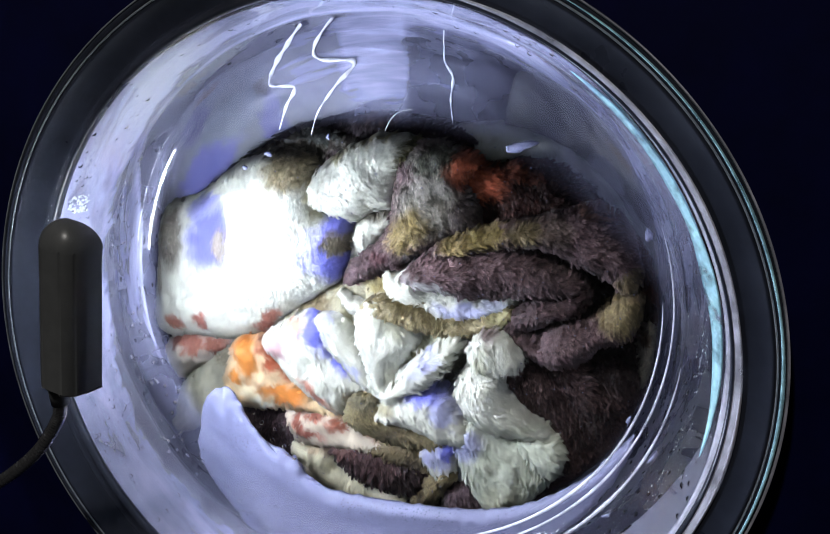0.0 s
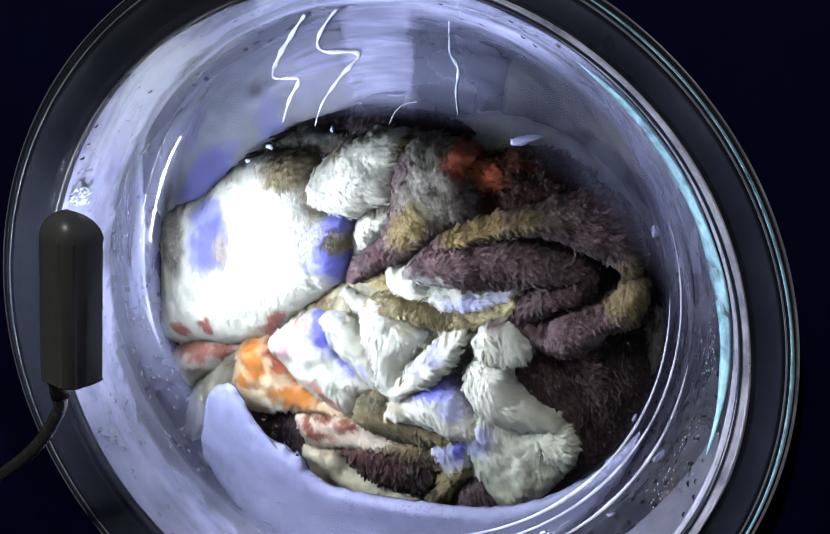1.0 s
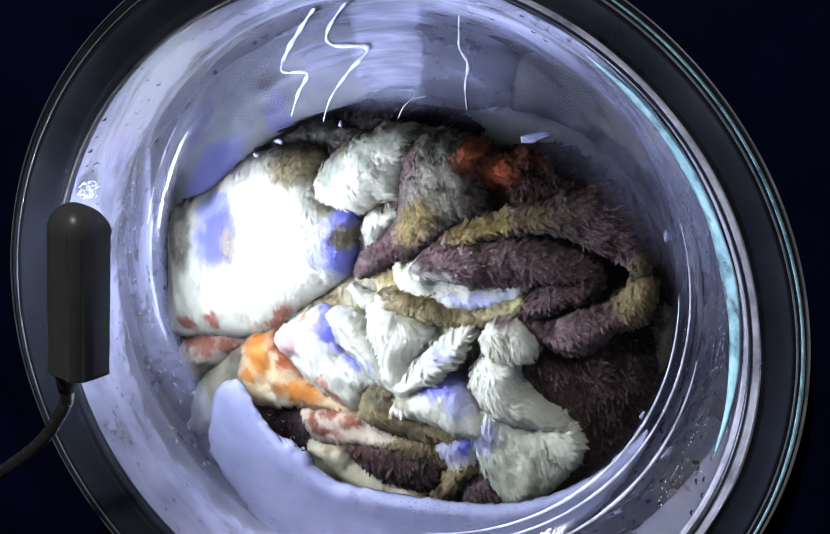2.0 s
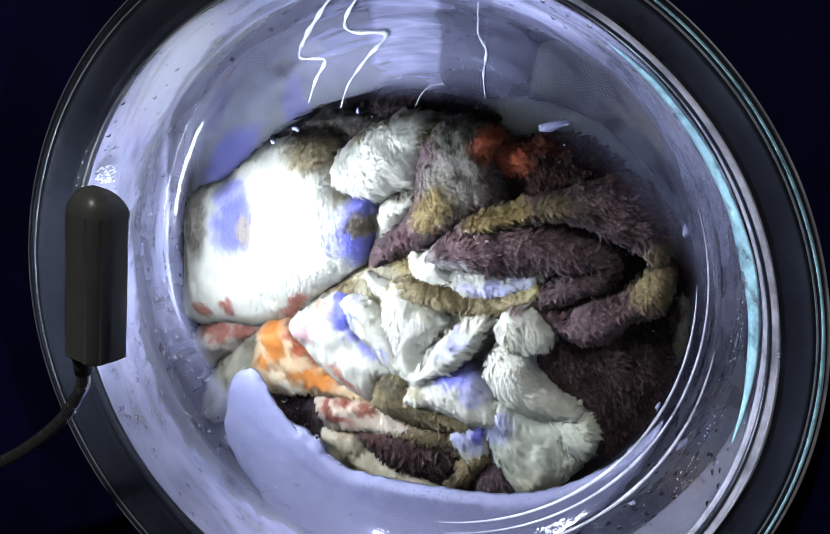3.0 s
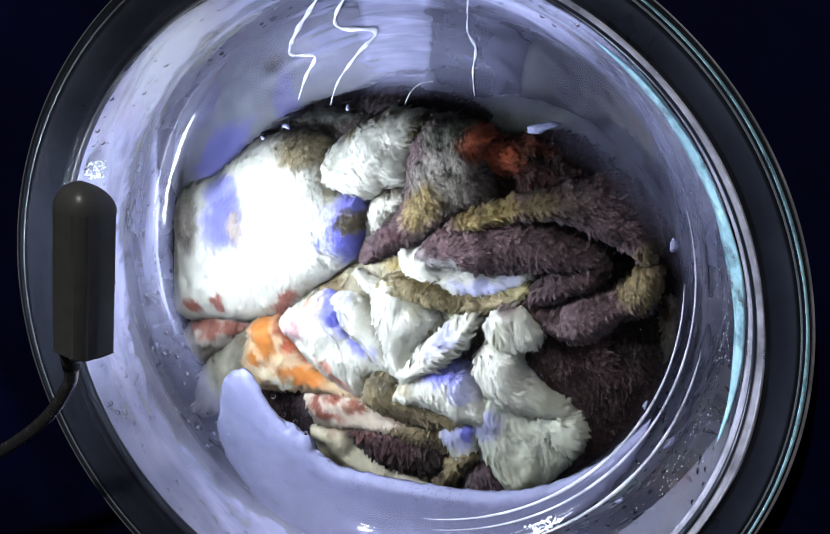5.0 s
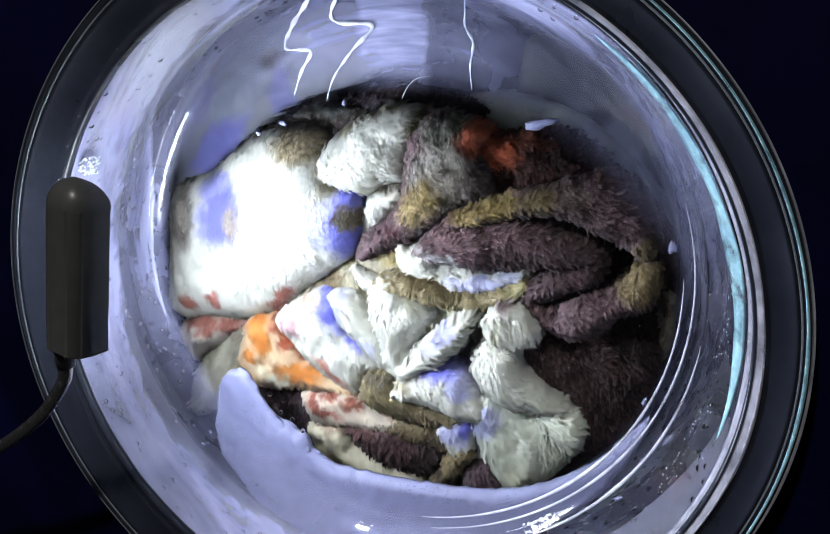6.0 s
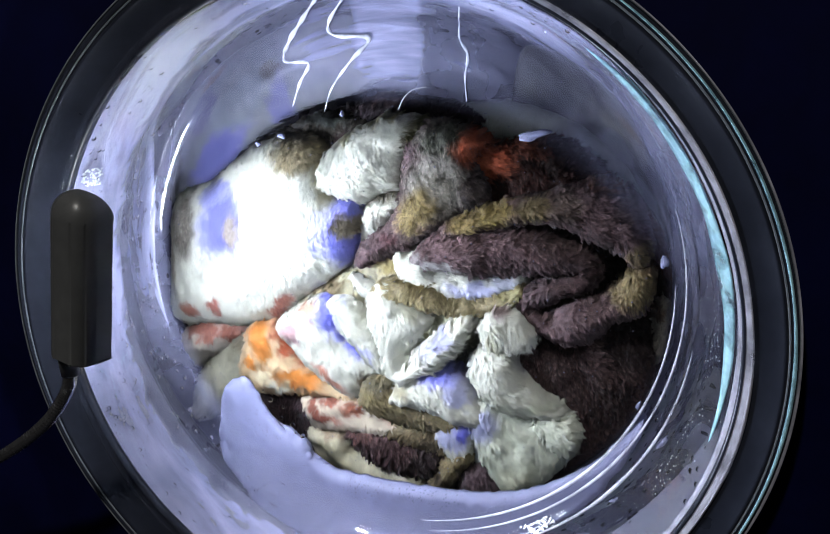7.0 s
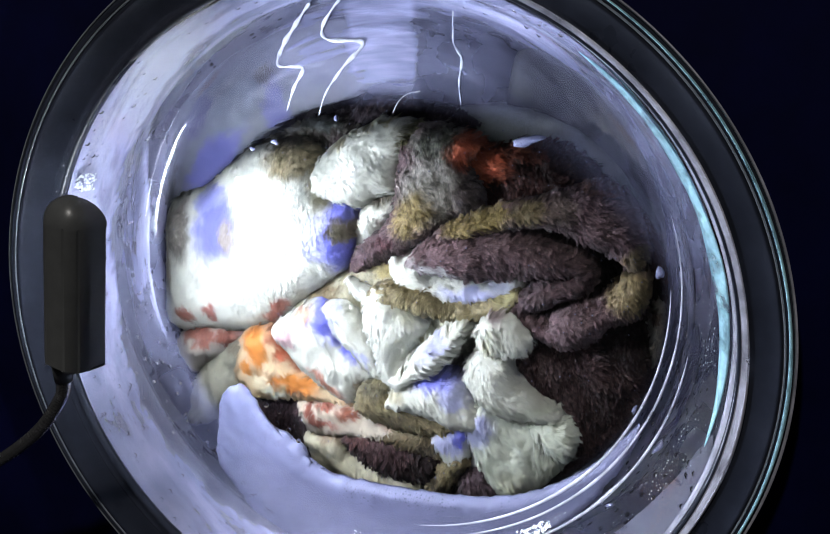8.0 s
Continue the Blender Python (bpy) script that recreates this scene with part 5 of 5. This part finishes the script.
def build_details():
    made = {}
    made["b1"] = froth("foam_clot", (0.0752, 0.0735, 0.1031), 0.0080, 0.0030, 8, "elongated white foam clot drifting on the glass", 0.4)
    made["b2"] = froth("foam_clot", (0.1484, 0.0735, 0.0509), 0.0022, 0.0043, 10, "small oval white foam clot sliding down the glass", 1.3)
    made["b3"] = froth("foam_clot", (-0.0739, 0.0735, 0.0961), 0.0022, 0.0019, 0, "tiny round white foam clot on the glass", 2.2)
    froth("foam_clot", (0.1582, 0.0660, -0.0700), 0.0016, 0.0058, -28, "thin white foam streak on the glass", 0.9)
    froth("foam_clot", (0.1337, 0.0660, -0.1123), 0.0026, 0.0014, 35, "small pale foam clot on the glass", 3.1)
    froth("foam_clot", (0.1425, 0.0735, -0.0524), 0.0012, 0.0036, -18, "thin pale foam clot on the glass", 1.9)
    froth("foam_clot", (-0.0890, 0.0735, 0.0881), 0.0018, 0.0013, 20, "tiny white foam clot on the glass", 4.0)
    froth("foam_clot", (-0.0352, 0.0735, 0.1076), 0.0014, 0.0016, 0, "tiny white foam clot on the glass", 5.0)
    # a thread of lint
    way = spline([(*q, 0) for q in ((-0.0008, 0.0735, 0.1115), (0.0025, 0.0735, 0.1179), (0.0076, 0.0735, 0.1221), (0.0145, 0.0735, 0.1236))], 12)
    bm = bmesh.new()
    prev = None
    for i, p in enumerate(way):
        r = 0.00022 if i < len(way) - 1 else 0.0007
        ring = [bm.verts.new((p[0] + r * math.cos(k * math.pi / 2), p[1] - 0.0002 + 0.0004 * (k % 2), p[2] + r * math.sin(k * math.pi / 2))) for k in range(4)]
        if prev:
            for k in range(4):
                bm.faces.new((prev[k], prev[(k + 1) % 4], ring[(k + 1) % 4], ring[k]))
        prev = ring
    bm.faces.new(prev)
    tagged(part("lint_thread", bm, LINT), "curled pale lint thread stuck to the glass", "lint")
    # bubbles at the edge of the suds
    rnd = random.Random(5)
    for x, z, r in ((0.004, 0.0, 1.7), (0.011, -0.012, 1.4), (0.013, -0.004, 1.0), (0.019, -0.016, 1.5), (0.021, -0.021, 1.1), (0.026, -0.023, 1.6), (-0.001, 0.006, 0.9), (0.016, -0.019, 0.8), (0.030, -0.028, 1.3)):
        bm = bmesh.new()
        bmesh.ops.create_uvsphere(bm, u_segments=14, v_segments=10, radius=r * 0.001)
        o = Vector((-0.0945, 0.0745, -0.0803))
        bmesh.ops.translate(bm, vec=o + Vector((x, 0, z)), verts=bm.verts)
        tagged(part("soap_bubble", bm, BUBBLE), "small clear soap bubble beside the suds", "bubble", "soap bubbles")
    # fine drops over the wet glass wall and window
    bm = bmesh.new()
    for i in range(520):
        a = rnd.uniform(0, 2 * math.pi)
        if i < 260:
            a = math.pi + rnd.gauss(0.35, 0.5)
        k = rnd.random()
        r, y = 0.1625 + 0.0225 * k, 0.0575 - 0.047 * k
        cz = 0.012 * max(0, min(1, (y - 0.004) / 0.055))
        nrm = Vector((-math.cos(a) * 0.9, -0.43, -math.sin(a) * 0.9)).normalized()
        o = Vector((r * math.cos(a), y, r * math.sin(a) + cz)) + nrm * 0.0002
        dome(bm, o, rnd.choice((0.0004, 0.0006, 0.0009, 0.0014)), nrm)
    tagged(part("water_drops", bm, DROP), "fine clear water drops on the glass wall", "water drops", kind="stuff")
    bm = bmesh.new()
    for i in range(420):
        a, r = rnd.uniform(0, 2 * math.pi), 0.150 * math.sqrt(rnd.random())
        dome(bm, Vector((r * math.cos(a), 0.0752 - 0.007 * (r / 0.15) ** 2, r * math.sin(a) + 0.012)), rnd.choice((0.00018, 0.00025, 0.0003, 0.00045)), Vector((0, -1, 0)), 6)
    tagged(part("suds_specks", bm, FOAM), "tiny white suds specks on the window", "suds", kind="stuff")
    # white beads standing for dotted sparkle low on the wall
    bm = bmesh.new()
    for i in range(170):
        a = radians(rnd.uniform(-30, 12))
        k = rnd.gauss(0.55, 0.10)
        r, y = 0.1625 + 0.0225 * k, 0.0575 - 0.047 * k
        nrm = Vector((-math.cos(a) * 0.9, -0.43, -math.sin(a) * 0.9)).normalized()
        dome(bm, Vector((r * math.cos(a), y, r * math.sin(a) + 0.012 * max(0, min(1, (y - 0.004) / 0.055)))) + nrm * 0.0003, rnd.choice((0.0002, 0.0003, 0.0005)), nrm, 6)
    # two dense bead patches in place of LED reflections: above the lamp and at the foot of the window
    for mid, spread_a, spread_k, many in ((157.0, 1.8, 0.12, 90), (-57.0, 4.0, 0.06, 80)):
        for i in range(many):
            a = radians(mid + rnd.uniform(-spread_a, spread_a))
            k = 0.82 + rnd.uniform(-spread_k, spread_k) if mid > 0 else 0.12 + rnd.uniform(-spread_k, spread_k)
            r, y = 0.1625 + 0.0225 * k, 0.0575 - 0.047 * k
            nrm = Vector((-math.cos(a) * 0.9, -0.43, -math.sin(a) * 0.9)).normalized()
            dome(bm, Vector((r * math.cos(a), y, r * math.sin(a) + 0.012 * max(0, min(1, (y - 0.004) / 0.055)))) + nrm * 0.0003, rnd.choice((0.0004, 0.0006, 0.0009)), nrm, 6)
    tagged(part("sparkle_beads", bm, SPARK), "fine white beads standing for sparkle and LED reflections on the glass wall", "suds", kind="stuff")
    # zigzag lamp glare on the rippled upper glass, drawn as white tubes
    glare_streak([(-0.0250, 0.0600, 0.1745), (-0.0381, 0.0660, 0.1587), (-0.0361, 0.0660, 0.1510), (-0.0161, 0.0660, 0.1494), (-0.0278, 0.0660, 0.1365), (-0.0390, 0.0660, 0.1222), (-0.0441, 0.0660, 0.1090)], (0.0012, 0.0016, 0.0014, 0.0022, 0.0014, 0.0008, 0.0003))
    glare_streak([(-0.0435, 0.0600, 0.1721), (-0.0551, 0.0660, 0.1587), (-0.0635, 0.0660, 0.1461), (-0.0661, 0.0660, 0.1367), (-0.0521, 0.0660, 0.1357), (-0.0580, 0.0660, 0.1247), (-0.0633, 0.0660, 0.1114)], (0.0016, 0.0022, 0.0020, 0.0012, 0.0016, 0.0014, 0.0003))
    glare_streak([(0.0361, 0.0600, 0.1662), (0.0346, 0.0660, 0.1506), (0.0391, 0.0660, 0.1414), (0.0377, 0.0660, 0.1292), (0.0388, 0.0660, 0.1169)], (0.0006, 0.0008, 0.0012, 0.0008, 0.0003))
    return made


def glare_streak(points, widths):
    # a tapered white tube that stands for one streak of lamp glare
    way = spline([(*p, w) for p, w in zip(points, widths)], 10)
    for p in way:
        r = math.hypot(p[0], p[2] - 0.012)
        p[1] = 0.0738 - 0.007 * (r / 0.15) ** 2 if r < 0.15 else p[1]
    verts, faces, ring = [], [], 8
    for i, p in enumerate(way):
        t = Vector(way[min(len(way) - 1, i + 1)][:3]) - Vector(way[max(0, i - 1)][:3])
        side = Vector((t.z, 0, -t.x)).normalized()
        for k in range(ring):
            a = 2 * math.pi * k / ring
            w = max(0.62 * p[3] * (1 + 0.35 * math.sin(0.9 * i)), 0.0001)
            verts.append(Vector(p[:3]) + side * w * math.cos(a) + Vector((0, -1, 0)) * 0.5 * w * math.sin(a))
    for i in range(len(way) - 1):
        for k in range(ring):
            m = (k + 1) % ring
            faces.append((i * ring + k, i * ring + m, (i + 1) * ring + m, (i + 1) * ring + k))
    faces += [tuple(range(ring)), tuple((len(way) - 1) * ring + k for k in reversed(range(ring)))]
    tagged(mesh_object("glare_line", verts, faces, GLARE), "white zigzag line standing for lamp glare on the wet glass", "water trickle", "trickles on the glass")


SPARK = material("white_sparkle", (0.85, 0.9, 0.95), 0.1, scale=200, spread=0.1, Coat_Weight=1.0)
BUBBLE = glass_material("bubble_skin", (0.95, 0.96, 1.0), 0.02, 1.15)
GLARE = material("white_lamp_glare", (0.85, 0.86, 0.95), 0.08, scale=80, spread=0.05, Coat_Weight=1.0)
broken(GLARE, 90.0, 0.22, 0.5)



build_room()
drum = build_machine()
blanket = build_blanket()
lobe = build_suds()
build_lamp()
floats = build_details()


# ---- moving things ----
def about_axis(degrees):
    return pose(0, 0, 0, 0, -degrees, 0)


def motions():
    swing = [(0.0, -2.81), (0.2, -3.1), (0.3, -2.5), (0.4, 0.3), (0.5, 1.49), (0.7, 1.0), (1.0, 0.25), (1.6, 0.0), (8.0, 0.0)]
    for ob in (drum, blanket):
        walk(ob, [(t, about_axis(a)) for t, a in swing])
    walk(lobe, [(t, about_axis(a)) for t, a in [(0.0, -1.5), (1.0, -1.2), (3.0, 0.0), (4.5, 1.0), (6.0, 2.0), (8.0, 3.6)]])
    for key, way in (("b1", [(0, -0.0000, 0.0012), (0.5, -0.0009, 0.0015), (1, -0.0005, 0.0015), (2.5, -0.0000, 0.0000), (3, 0.0000, -0.0000), (3.5, -0.0001, -0.0002), (4, -0.0003, -0.0010), (4.5, -0.0002, -0.0014), (6, -0.0003, -0.0027), (6.5, -0.0003, -0.0027), (7, -0.0004, -0.0035), (7.5, -0.0006, -0.0044), (8, -0.0005, -0.0045)]), ("b2", [(0, -0.0018, 0.0079), (0.5, -0.0032, 0.0081), (1, -0.0021, 0.0073), (2.5, -0.0001, 0.0010), (3, 0.0000, -0.0000), (3.5, 0.0004, -0.0017), (4, 0.0004, -0.0039), (4.5, 0.0004, -0.0063), (6, 0.0003, -0.0121), (6.5, 0.0007, -0.0143), (7, 0.0006, -0.0166), (7.5, 0.0007, -0.0185), (8, 0.0008, -0.0204)]), ("b3", [(0, 0.0005, 0.0005), (0.5, -0.0004, 0.0006), (1, -0.0005, 0.0007), (2.5, 0.0002, 0.0003), (3, 0.0000, -0.0000), (3.5, 0.0001, 0.0001), (4, -0.0001, -0.0005), (4.5, 0.0001, -0.0004), (6, 0.0007, -0.0013), (6.5, 0.0007, -0.0025), (7, 0.0003, -0.0026), (7.5, -0.0000, -0.0026), (8, -0.0003, -0.0034)])):
        o = floats[key].location.copy()
        walk(floats[key], [(t, pose(o.x + x, o.y, o.z + z)) for t, x, z in way])



motions()
